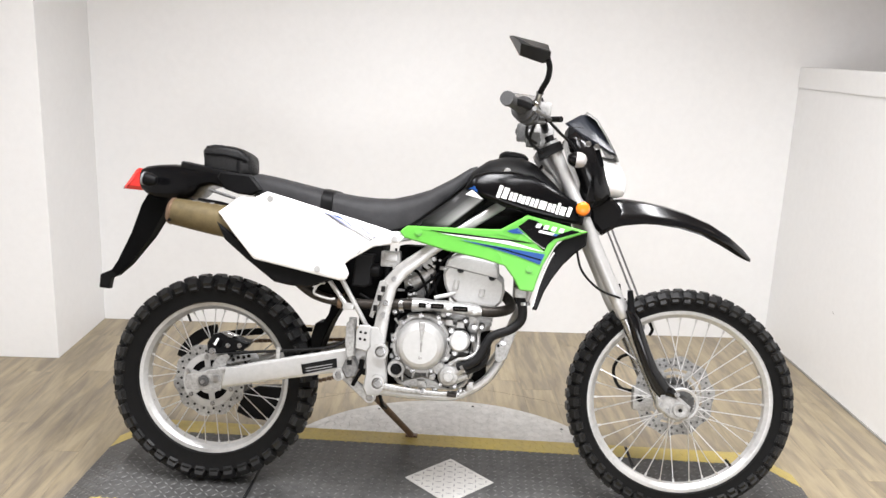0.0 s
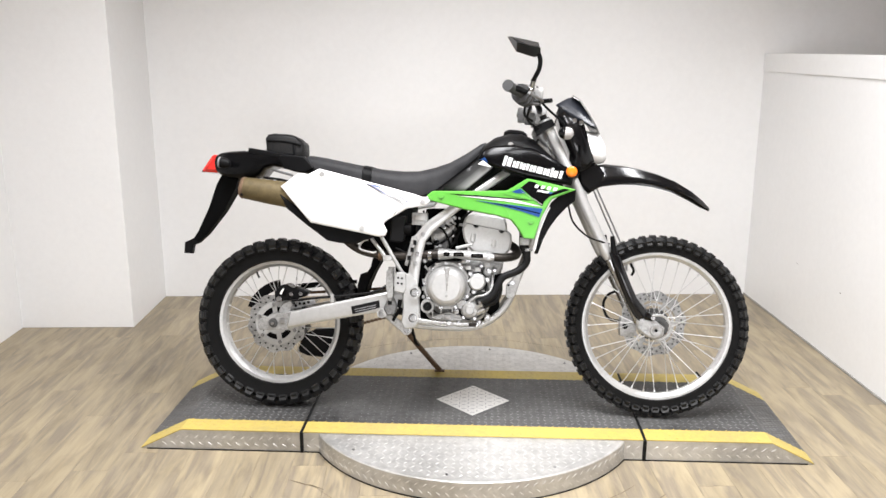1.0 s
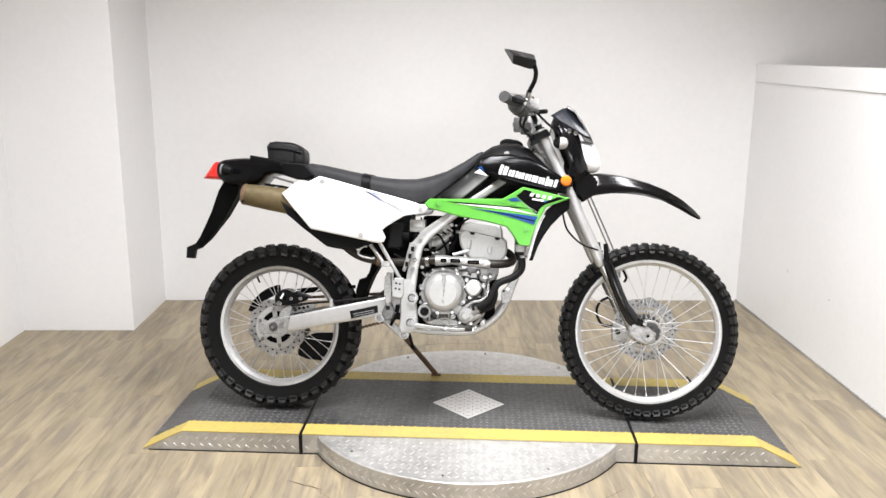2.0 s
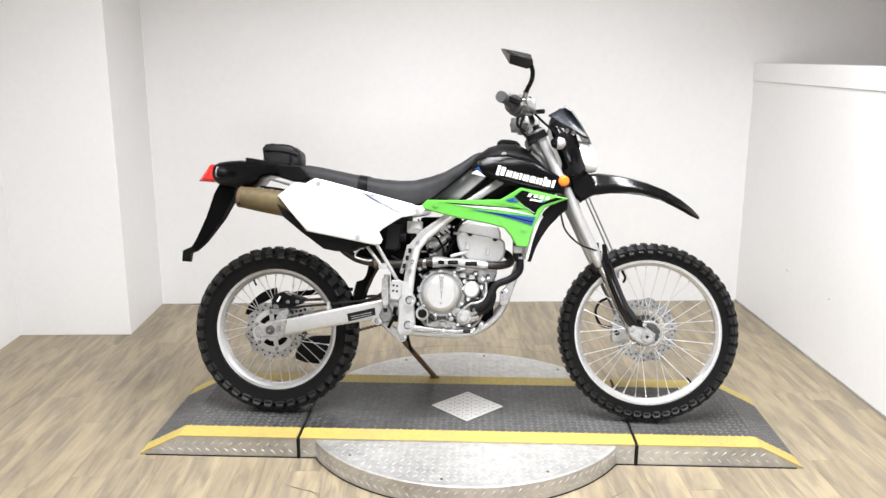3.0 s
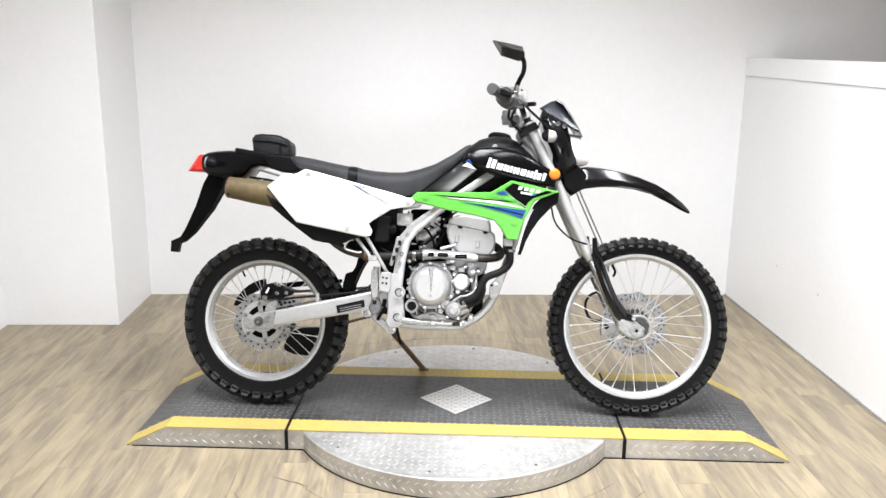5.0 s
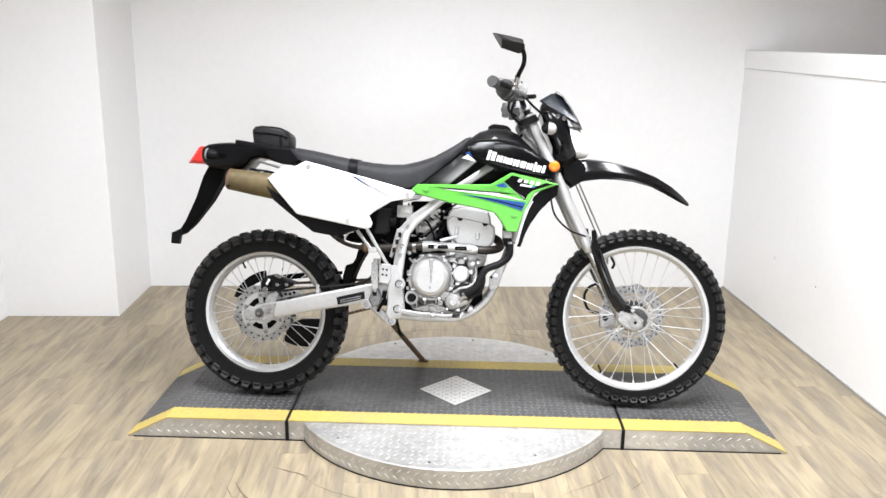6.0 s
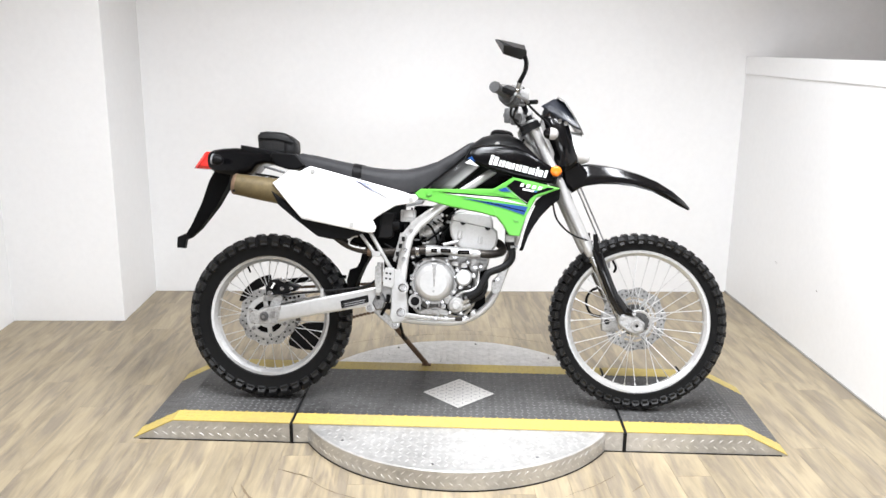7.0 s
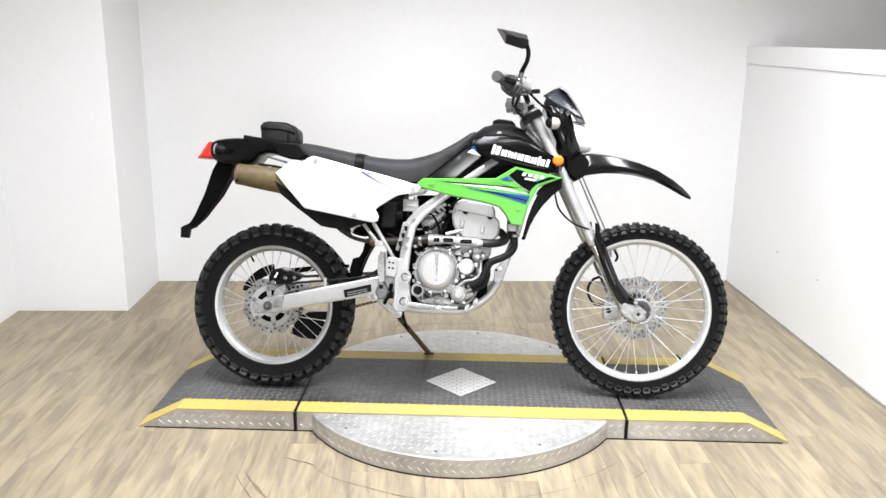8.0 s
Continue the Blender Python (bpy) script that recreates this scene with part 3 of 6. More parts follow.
def wheel(name, c, R, W, rr, rw, hub_r, hub_w, rows, knob, shift, fill):
    """Hub with tyre, rim and laced spokes."""
    hub = part(name, spun([(0.010, -hub_w - 0.012), (0.022, -hub_w - 0.012), (0.024, -hub_w), (hub_r, -hub_w), (hub_r, -hub_w + 0.008), (hub_r * 0.62, -hub_w + 0.016), (hub_r * 0.55, 0), (hub_r * 0.62, hub_w - 0.016), (hub_r, hub_w - 0.008), (hub_r, hub_w), (0.024, hub_w), (0.010, hub_w)], c, n=32), HUBM, bike, "cast hub of a wire-spoked wheel")
    part("tyre", tyre_mesh(c, R, rr, W, knob), TYRE, hub, "black knobbly off-road tyre", 30)
    tagged(part("tread", tread_mesh(c, R, W, rows, knob, fill), TREAD, hub, "chunky rubber tread blocks", 0), kind="stuff")
    d = 0.027
    part("rim", spun([(rr, -rw), (rr, -rw + 0.004), (rr - 0.010, -rw * 0.72), (rr - 0.018, -rw * 0.3), (rr - 0.020, rw * 0.3), (rr - 0.010, rw * 0.72), (rr, rw - 0.004), (rr, rw), (rr - 0.004, rw + 0.001), (rr - 0.016, rw * 0.95), (rr - d, rw * 0.55), (rr - d, -rw * 0.55), (rr - 0.016, -rw * 0.95), (rr - 0.004, -rw - 0.001)], c, n=96), RIMM, hub, "polished aluminium rim", 25)
    for side in (-1, 1):
        for i in range(18):
            a = 20.0 * i + (10 if side > 0 else 0) + shift
            lean = -32 if i % 2 else 32
            p = Vector((c[0] + hub_r * 0.93 * math.cos(radians(a + lean)), side * (hub_w - (0.001 if i % 2 else 0.008)), c[2] + hub_r * 0.93 * math.sin(radians(a + lean))))
            q = Vector((c[0] + (rr - d + 0.002) * math.cos(radians(a)), side * rw * 0.3, c[2] + (rr - d + 0.002) * math.sin(radians(a))))
            bm = tube([p, p + (q - p) * 0.95], 0.0016, 6, smooth=False)
            tube([p + (q - p) * 0.945, q], 0.0036, 6, bm=bm, smooth=False)
            part("spoke", bm, SPOKE, hub)
    return hub


FC, RC = (0.717, 0.0, 0.341), (-0.720, 0.0, 0.321)
front = wheel("front_wheel", FC, 0.343, 0.088, 0.2825, 0.023, 0.042, 0.032, 54, 0.011, 1, 0.68)
rear = wheel("rear_wheel", RC, 0.325, 0.118, 0.242, 0.031, 0.050, 0.036, 40, 0.016, 4, 0.57)


def wave_disc(c, y, r0, r1, waves, thick=0.004, amp=0.004):
    """A petal-edged brake disc ring."""
    bm = bmesh.new()
    n = waves * 10
    cols = []
    for i in range(n):
        a = 2 * math.pi * i / n
        w = amp * math.sin(waves * a)
        row = []
        for r, yy in ((r0 - w * 0.5, y), (r1 + w, y), (r1 + w, y + thick), (r0 - w * 0.5, y + thick)):
            row.append(bm.verts.new((c[0] + r * math.cos(a), c[1] + yy, c[2] + r * math.sin(a))))
        cols.append(row)
    for i in range(n):
        p, q = cols[i], cols[(i + 1) % n]
        for j in range(4):
            bm.faces.new((p[j], p[(j + 1) % 4], q[(j + 1) % 4], q[j]))
    return bm


def dots(c, y, rows, r, h=0.0015):
    """Small round drillings, set as dark discs just proud of a brake disc."""
    bm = bmesh.new()
    for rad, count, turn in rows:
        for i in range(count):
            a = 2 * math.pi * (i + turn) / count
            spun([(0.0004, 0), (r, 0), (r, -h), (0.0004, -h)], (c[0] + rad * math.cos(a), c[1] + y, c[2] + rad * math.sin(a)), bm, n=8)
    return bm


def carrier(c, y, r_in, r_out, arms, width, thick=0.005):
    """A star-shaped brake disc carrier, cut from one plate."""
    bm = bmesh.new()
    half = math.degrees(width / 2 / r_out)
    pts = []
    for i in range(arms):
        a = 360 * i / arms
        for da, r in ((-half * 1.6, r_in), (-half, r_out), (0, r_out + 0.002), (half, r_out), (half * 1.6, r_in), (180 / arms, r_in * 0.94)):
            pts.append((a + da, r))
    cols = []
    for a, r in pts:
        t = radians(a)
        cols.append([bm.verts.new((c[0] + k * math.cos(t), c[1] + yy, c[2] + k * math.sin(t))) for k, yy in ((r_in * 0.42, y), (r, y), (r, y + thick), (r_in * 0.42, y + thick))])
    for i in range(len(cols)):
        p, q = cols[i], cols[(i + 1) % len(cols)]
        for k in range(4):
            bm.faces.new((p[k], p[(k + 1) % 4], q[(k + 1) % 4], q[k]))
    return bm


part("brake_disc", wave_disc(FC, 0.058, 0.088, 0.124, 10), BRIGHT, front, "petal-edged perforated brake disc")
part("carrier_ring", spun([(0.070, 0.052), (0.080, 0.052), (0.080, 0.057), (0.070, 0.057)], FC, n=48), ALU, front)
part("hub_face", spun([(0.044, 0.044), (0.060, 0.044), (0.062, 0.050), (0.044, 0.050)], FC, n=40), HUBM, front)
part("disc_carrier", carrier(FC, 0.056, 0.045, 0.092, 6, 0.016), ALU, front)
part("disc_drilling", dots(FC, 0.058, ((0.098, 20, 0), (0.108, 20, 0.5), (0.117, 20, 0)), 0.0040), HUBM, front)
part("brake_disc", wave_disc(RC, -0.062, 0.082, 0.112, 10), BRIGHT, rear, "petal-edged perforated brake disc")
bm = spun([(0.063, -0.066), (0.083, -0.066), (0.083, -0.061), (0.063, -0.061)], RC, n=48)
spun([(0.026, -0.068), (0.042, -0.068), (0.042, -0.061), (0.026, -0.061)], RC, bm, n=32)
for i in range(6):
    turn_ = Matrix.Translation(RC) @ Matrix.Rotation(radians(60 * i + 20), 4, "Y")
    box(0.036, 0.068, -0.066, -0.061, -0.009, 0.009, 0.002, bm=bm, m=turn_)
part("disc_carrier", bm, FRAME, rear, "bright spoked disc carrier")
# Black ring puts the shade behind the carrier's windows into colour.
part("hub_shadow_plate", spun([(0.030, -0.0595), (0.066, -0.0595), (0.066, -0.057), (0.030, -0.057)], RC, n=40), DEEP, rear, "black ring standing for shade behind the disc carrier")
part("hub_flange", spun([(0.041, -0.060), (0.047, -0.062), (0.050, -0.058), (0.050, -0.050), (0.041, -0.050)], FC, n=48), RIMM, front)
for i in range(6):
    t_ = radians(60 * i + 20)
    part("carrier_bolt", bolt(RC[0] + 0.073 * math.cos(t_), -0.067, RC[2] - 0.073 * math.sin(t_), 0.0055, 0.004), STEEL, rear)
part("disc_drilling", dots(RC, -0.062, ((0.090, 18, 0), (0.102, 18, 0.5)), 0.0038), DARK, rear)

# rear sprocket and chain on the far side
part("sprocket", wave_disc(RC, 0.068, 0.075, 0.102, 42, 0.006, 0.003), STEEL, rear)
bm = bmesh.new()
for z0, z1 in ((RC[2] + 0.10, 0.462), (RC[2] - 0.10, 0.372)):
    for i in range(34):
        t = i / 34
        x, z = -0.725 + 0.52 * t, z0 + (z1 - z0) * t
        box(x - 0.007, x + 0.007, 0.062, 0.078, z - 0.005, z + 0.005, bm=bm)
tagged(part("chain", bm, RUST, bike, "greasy drive chain"), kind="stuff")
part("chain_guide", plate([(-0.672, 0.195), (-0.648, 0.262), (-0.60, 0.284), (-0.515, 0.290), (-0.500, 0.24), (-0.512, 0.195), (-0.562, 0.172), (-0.63, 0.178)], 0.060, 0.03, 0.006), MATT, bike, "black plastic chain guide")
bm = spun([(0.120, 0.050), (0.158, 0.050), (0.158, 0.056), (0.120, 0.056)], RC, n=20, a0=98, a1=162)
part("disc_guard", bm, MATT, bike)

part("chain_guard", plate([(-0.725, 0.452), (-0.66, 0.463), (-0.58, 0.473), (-0.50, 0.481), (-0.44, 0.482), (-0.44, 0.468), (-0.50, 0.463), (-0.58, 0.452), (-0.66, 0.441), (-0.715, 0.434)], 0.080, 0.012, 0.002), MATT, bike, "black plastic chain guard")

# swingarm
def arm(side):
    rings = []
    for x, zc, h, w, y in ((-0.690, 0.338, 0.060, 0.013, 0.100), (-0.655, 0.341, 0.064, 0.016, 0.101), (-0.50, 0.376, 0.068, 0.017, 0.103), (-0.29, 0.420, 0.074, 0.018, 0.104), (-0.19, 0.440, 0.074, 0.018, 0.100)):
        rings.append([(x + 0.2 * (zz - zc), side * y + yy, zz) for _, yy, zz in oval(0, zc - h / 2, zc + h / 2, w, 5.0, 16)])
    return loft(rings)


sw = part("swingarm", arm(-1), FRAME, bike, "bright aluminium box-section swingarm")
part("swingarm_arm", arm(1), FRAME, sw)
part("axle_plate", plate([(-0.780, 0.318), (-0.770, 0.300), (-0.668, 0.302), (-0.655, 0.370), (-0.70, 0.364), (-0.775, 0.341)], -0.122, 0.010, 0.002), ALU, sw)
part("axle_nut", bolt(-0.718, -0.122, 0.329, 0.0125, 0.014), HUBM, sw)
part("axle_washer", spun([(0.0005, 0), (0.019, 0), (0.019, -0.004), (0.0005, -0.004)], (-0.718, -0.121, 0.329), n=24), STEEL, sw)
part("axle_end", spun([(0.0005, 0), (0.006, 0), (0.006, -0.006), (0.0005, -0.006)], (-0.718, -0.135, 0.329), n=14), STEEL, sw)
part("chain_adjuster", box(-0.692, -0.672, -0.127, -0.121, 0.330, 0.350, 0.002), STEEL, sw)
bm = plate([(-0.424, 0.398), (-0.318, 0.424), (-0.315, 0.396), (-0.418, 0.369)], -0.1235, 0.002, 0.0004)
part("warning_sticker", bm, DARK, sw, "dark printed sticker")
bm = bmesh.new()
for i in range(3):
    u = 0.010 + 0.008 * i
    plate([(-0.410 + 0.002 * i, 0.3975 - u + 0.001), (-0.330, 0.417 - u), (-0.330, 0.4145 - u), (-0.410 + 0.002 * i, 0.395 - u + 0.001)], -0.1243, 0.0006, 0.0001, bm=bm)
part("sticker_text", bm, GREY, sw)
part("brake_hose", tube([(-0.655, -0.098, 0.412), (-0.56, -0.105, 0.425), (-0.45, -0.108, 0.437), (-0.33, -0.112, 0.457), (-0.27, -0.10, 0.50)], 0.0045, 8), RUBBER, sw)
part("hose_clip", box(-0.505, -0.492, -0.114, -0.102, 0.405, 0.442, 0.003), ALU, sw)

# rear brake caliper
cal = part("rear_caliper", plate([(-0.724, 0.440), (-0.708, 0.466), (-0.684, 0.473), (-0.655, 0.466), (-0.632, 0.461), (-0.592, 0.447), (-0.606, 0.428), (-0.652, 0.414), (-0.686, 0.410), (-0.720, 0.407)], -0.096, 0.045, 0.005), MATT, bike, "black rear brake caliper")
part("caliper_cover", plate([(-0.680, 0.474), (-0.664, 0.478), (-0.628, 0.467), (-0.652, 0.459)], -0.099, 0.02, 0.002), STEEL, cal)
part("caliper_recess", plate([(-0.700, 0.437), (-0.690, 0.457), (-0.672, 0.452), (-0.680, 0.425)], -0.098, 0.004, 0.001), DEEP, cal)
part("caliper_mark", plate([(-0.702, 0.438), (-0.690, 0.458), (-0.685, 0.455), (-0.695, 0.434)], -0.1005, 0.003, 0.0005), PALE, cal)
part("caliper_pin", bolt(-0.705, -0.096, 0.416, 0.008, 0.010, 12), STEEL, cal)
part("caliper_bracket", plate([(-0.708, 0.371), (-0.696, 0.398), (-0.664, 0.412), (-0.655, 0.398), (-0.663, 0.371), (-0.700, 0.352)], -0.085, 0.010, 0.002), ALU, cal)
link = part("torque_link", plate([(-0.665, 0.384), (-0.632, 0.407), (-0.573, 0.417), (-0.565, 0.401), (-0.657, 0.377)], -0.088, 0.008, 0.002), CARB, cal)
for x, z in ((-0.642, 0.392), (-0.627, 0.400), (-0.610, 0.402), (-0.594, 0.407)):
    part("hole", spun([(0.0003, 0), (0.0055, 0), (0.0055, -0.0012), (0.0003, -0.0012)], (x, -0.0878, z), n=12), DEEP, link)
for x, z in ((-0.658, 0.436), (-0.622, 0.438)):
    part("bolt", bolt(x, -0.096, z, 0.0055, 0.006), STEEL, cal)

# mudguard flap in front of the rear wheel
part("splash_guard", plate([(-0.322, 0.60), (-0.352, 0.595), (-0.363, 0.545), (-0.378, 0.520), (-0.402, 0.515), (-0.414, 0.47), (-0.412, 0.428), (-0.386, 0.426), (-0.372, 0.474), (-0.350, 0.525), (-0.330, 0.560)], -0.055, 0.11, 0.004), DEEP, bike, "black rubber splash guard")

# ---- frame ----
def spar(side):
    y = side
    pts = [(0.285, 0.045 * y, 1.015, 0.024), (0.15, 0.105 * y, 0.908, 0.015), (0.05, 0.128 * y, 0.838, 0.0145), (-0.06, 0.138 * y, 0.757, 0.018), (-0.130, 0.140 * y, 0.702, 0.022), (-0.168, 0.138 * y, 0.655, 0.024), (-0.183, 0.135 * y, 0.57, 0.020), (-0.194, 0.132 * y, 0.48, 0.021), (-0.200, 0.130 * y, 0.40, 0.028), (-0.205, 0.128 * y, 0.345, 0.026)]
    rings = []
    for i, (x, yy, z, w) in enumerate(pts):
        a, b_ = pts[max(0, i - 1)], pts[min(len(pts) - 1, i + 1)]
        d = Vector((b_[0] - a[0], 0, b_[2] - a[2])).normalized()
        nrm = Vector((-d.z, 0, d.x))
        ring_ = []
        for k in range(12):
            t = 2 * math.pi * k / 12
            c, s = math.cos(t), math.sin(t)
            u = abs(c) ** 0.45 * (1 if c >= 0 else -1)
            v = abs(s) ** 0.45 * (1 if s >= 0 else -1)
            ring_.append(Vector((x, yy, z)) + nrm * (w * u) + Vector((0, 0.013 * v, 0)))
        rings.append(ring_)
    return loft(rings)


fr = part("frame", spar(-1), FRAME, bike, "silver perimeter frame", 40)
part("frame_spar", spar(1), FRAME, fr, "", 40)
for s in (-1, 1):
    part("cradle_tube", tube([(-0.205, s * 0.122, 0.338), (-0.10, s * 0.120, 0.330), (0.02, s * 0.117, 0.331), (0.083, s * 0.112, 0.352), (0.135, s * 0.105, 0.392), (0.166, s * 0.095, 0.440), (0.184, s * 0.085, 0.49), (0.232, s * 0.05, 0.62), (0.285, s * 0.02, 0.82)], 0.0135, 12), FRAME, fr)
    part("subframe_tube", tube([(-0.352, s * 0.122, 0.656), (-0.296, s * 0.128, 0.584)], 0.0068, 10, smooth=False), FRAME, fr)
    part("subframe_tube", tube([(-0.312, s * 0.130, 0.660), (-0.226, s * 0.134, 0.518)], 0.0072, 10, smooth=False), FRAME, fr)
    part("seat_rail", tube([(0.02, s * 0.10, 0.80), (-0.30, s * 0.10, 0.81), (-0.55, s * 0.09, 0.850), (-0.64, s * 0.085, 0.868)], 0.008, 10), FRAME, fr)
part("strut_clamp", box(-0.305, -0.272, -0.140, -0.118, 0.572, 0.592, 0.005), FRAME, fr)
part("tail_bracket", tube([(-0.655, -0.10, 0.884), (-0.69, -0.10, 0.893), (-0.735, -0.098, 0.905)], 0.0045, 8), HUBM, fr)
part("loop_bracket", tube([(-0.360, -0.142, 0.648), (-0.376, -0.142, 0.645), (-0.391, -0.142, 0.626), (-0.386, -0.142, 0.612), (-0.345, -0.142, 0.602), (-0.329, -0.140, 0.604)], 0.0036, 8), FRAME, fr)
part("pivot_plate", plate([(-0.228, 0.44), (-0.222, 0.525), (-0.195, 0.53), (-0.174, 0.50), (-0.171, 0.45), (-0.165, 0.41), (-0.160, 0.345), (-0.185, 0.325), (-0.220, 0.322), (-0.232, 0.345), (-0.226, 0.39)], -0.148, 0.016, 0.004), FRAME, fr)
part("brake_pedal", blade([(-0.180, 0.356, 0.010, -0.150, 0.007), (-0.150, 0.352, 0.010, -0.150, 0.008), (-0.10, 0.348, 0.008, -0.150, 0.007), (-0.05, 0.345, 0.007, -0.150, 0.007), (0.0, 0.343, 0.007, -0.150, 0.007), (0.03, 0.346, 0.008, -0.150, 0.010)], power=3.5), ALU, fr, "cast foot-brake pedal arm", 50)
part("pedal_spring", tube([(-0.235, -0.150, 0.400), (-0.250, -0.152, 0.375), (-0.262, -0.150, 0.352)], 0.006, 8), DEEP, fr)
part("brake_light_switch", tube([(-0.236, -0.152, 0.430), (-0.240, -0.152, 0.402)], 0.008, 10, smooth=False), DEEP, fr)
part("pedal_pad", box(0.018, 0.046, -0.178, -0.135, 0.341, 0.353, 0.004), PIPE, fr, "worn steel pedal pad")
part("footrest_bracket", plate([(-0.300, 0.395), (-0.286, 0.43), (-0.262, 0.435), (-0.248, 0.405), (-0.258, 0.372), (-0.285, 0.368)], -0.140, 0.02, 0.005), CARB, fr)
# Added black sheet behind the cases, in place of shade between engine parts.
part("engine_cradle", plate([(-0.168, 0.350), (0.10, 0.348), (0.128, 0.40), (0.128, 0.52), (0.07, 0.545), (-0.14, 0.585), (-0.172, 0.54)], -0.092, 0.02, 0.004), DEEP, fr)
part("heel_guard", plate([(-0.283, 0.430), (-0.290, 0.48), (-0.288, 0.535), (-0.270, 0.552), (-0.262, 0.50), (-0.262, 0.44)], -0.155, 0.006, 0.002), ALU, fr)
part("master_cylinder_plate", plate([(-0.258, 0.462), (-0.258, 0.515), (-0.250, 0.532), (-0.216, 0.532), (-0.214, 0.47), (-0.225, 0.455)], -0.158, 0.008, 0.003), FRAME, fr)
part("master_cylinder", tube([(-0.276, -0.135, 0.425), (-0.272, -0.135, 0.55)], 0.012, 12, smooth=False), ALU, fr)
part("master_cylinder_boot", tube([(-0.276, -0.135, 0.41), (-0.276, -0.135, 0.43)], 0.009, 10, smooth=False), RUBBER, fr)
for x, z in ((-0.244, 0.512), (-0.230, 0.510), (-0.245, 0.492), (-0.231, 0.490)):
    part("hole", spun([(0.0003, 0), (0.0042, 0), (0.0042, -0.0012), (0.0003, -0.0012)], (x, -0.1578, z), n=10), DARK, fr)
part("guard_strip", plate([(-0.222, 0.560), (-0.212, 0.555), (-0.172, 0.655), (-0.180, 0.668), (-0.196, 0.664)], -0.158, 0.008, 0.002), ALU, fr)
for z in (0.585, 0.615, 0.642):
    part("hole", box(-0.211 + (z - 0.585) * 0.36, -0.199 + (z - 0.585) * 0.36, -0.1595, -0.157, z - 0.009, z + 0.009, 0.001), DARK, fr)
for x, z, r in ((-0.182, 0.459, 0.011), (-0.187, 0.366, 0.011)):
    part("pivot_bolt", bolt(x, -0.166, z, r, 0.008), STEEL, fr)
    part("pivot_washer", spun([(0.0005, 0), (0.0155, 0), (0.0155, -0.010), (0.0005, -0.010)], (x, -0.157, z), n=24), DARK, fr)
    part("pivot_ring", spun([(0.0165, 0), (0.022, 0), (0.022, -0.020), (0.0165, -0.020)], (x, -0.150, z), n=24), FRAME, fr)
for x, z in ((-0.176, 0.60), (-0.181, 0.565), (-0.155, 0.672), (-0.055, 0.348), (0.045, 0.346)):
    part("bolt", bolt(x, -0.151, z, 0.0065, 0.006), STEEL, fr)
part("linkage", plate([(-0.300, 0.362), (-0.285, 0.350), (-0.222, 0.298), (-0.205, 0.304), (-0.212, 0.330), (-0.292, 0.388)], -0.125, 0.012, 0.003), ALU, fr)
for x, z in ((-0.212, 0.316), (-0.308, 0.376)):
    part("linkage_bolt", bolt(x, -0.130, z, 0.009, 0.008, 12), STEEL, fr)
    part("linkage_eye", spun([(0.012, 0), (0.0175, 0), (0.0175, -0.014), (0.012, -0.014)], (x, -0.118, z), n=20), FRAME, fr)

# ---- engine ----
eng = part("engine", plate([(-0.152, 0.392), (-0.120, 0.358), (0.03, 0.354), (0.070, 0.372), (0.094, 0.42), (0.100, 0.47), (0.094, 0.500), (0.066, 0.530), (0.0, 0.560), (-0.11, 0.570), (-0.145, 0.545), (-0.155, 0.45)], -0.125, 0.22, 0.012), SUMP, bike, "bare cast aluminium single-cylinder engine")
part("case_rim", tube([(-0.148, -0.126, 0.398), (-0.120, -0.127, 0.364), (-0.05, -0.127, 0.360), (0.03, -0.127, 0.360), (0.066, -0.127, 0.376), (0.088, -0.127, 0.42), (0.094, -0.127, 0.468), (0.088, -0.127, 0.498)], 0.0065, 8), ALU, eng)
part("case_rim", tube([(0.088, -0.127, 0.498), (0.062, -0.127, 0.526), (0.0, -0.127, 0.554), (-0.05, -0.127, 0.570), (-0.112, -0.127, 0.563)], 0.006, 8), ALU, eng)
for x0, z0, x1, z1 in ((-0.118, 0.420, -0.118, 0.366), (-0.085, 0.404, -0.090, 0.362), (-0.045, 0.402, -0.045, 0.362), (0.000, 0.375, -0.005, 0.362), (0.050, 0.425, 0.088, 0.430), (0.060, 0.470, 0.092, 0.462), (0.020, 0.535, 0.024, 0.548), (0.062, 0.530, 0.070, 0.520), (-0.010, 0.530, -0.002, 0.552), (0.006, 0.430, 0.020, 0.458), (-0.132, 0.535, -0.150, 0.555), (0.0, 0.450, 0.020, 0.478)):
    part("case_web", tube([(x0, -0.124, z0), (x1, -0.124, z1)], 0.0042, 6, smooth=False), ALU, eng)
part("case_ledge", plate([(-0.118, 0.372), (-0.06, 0.390), (-0.015, 0.378), (0.0, 0.362), (-0.11, 0.360)], -0.132, 0.02, 0.004), ALU, eng)


def tilted(x, z, a):
    return Matrix.Translation((x, 0, z)) @ Matrix.Rotation(radians(a), 4, "Y")


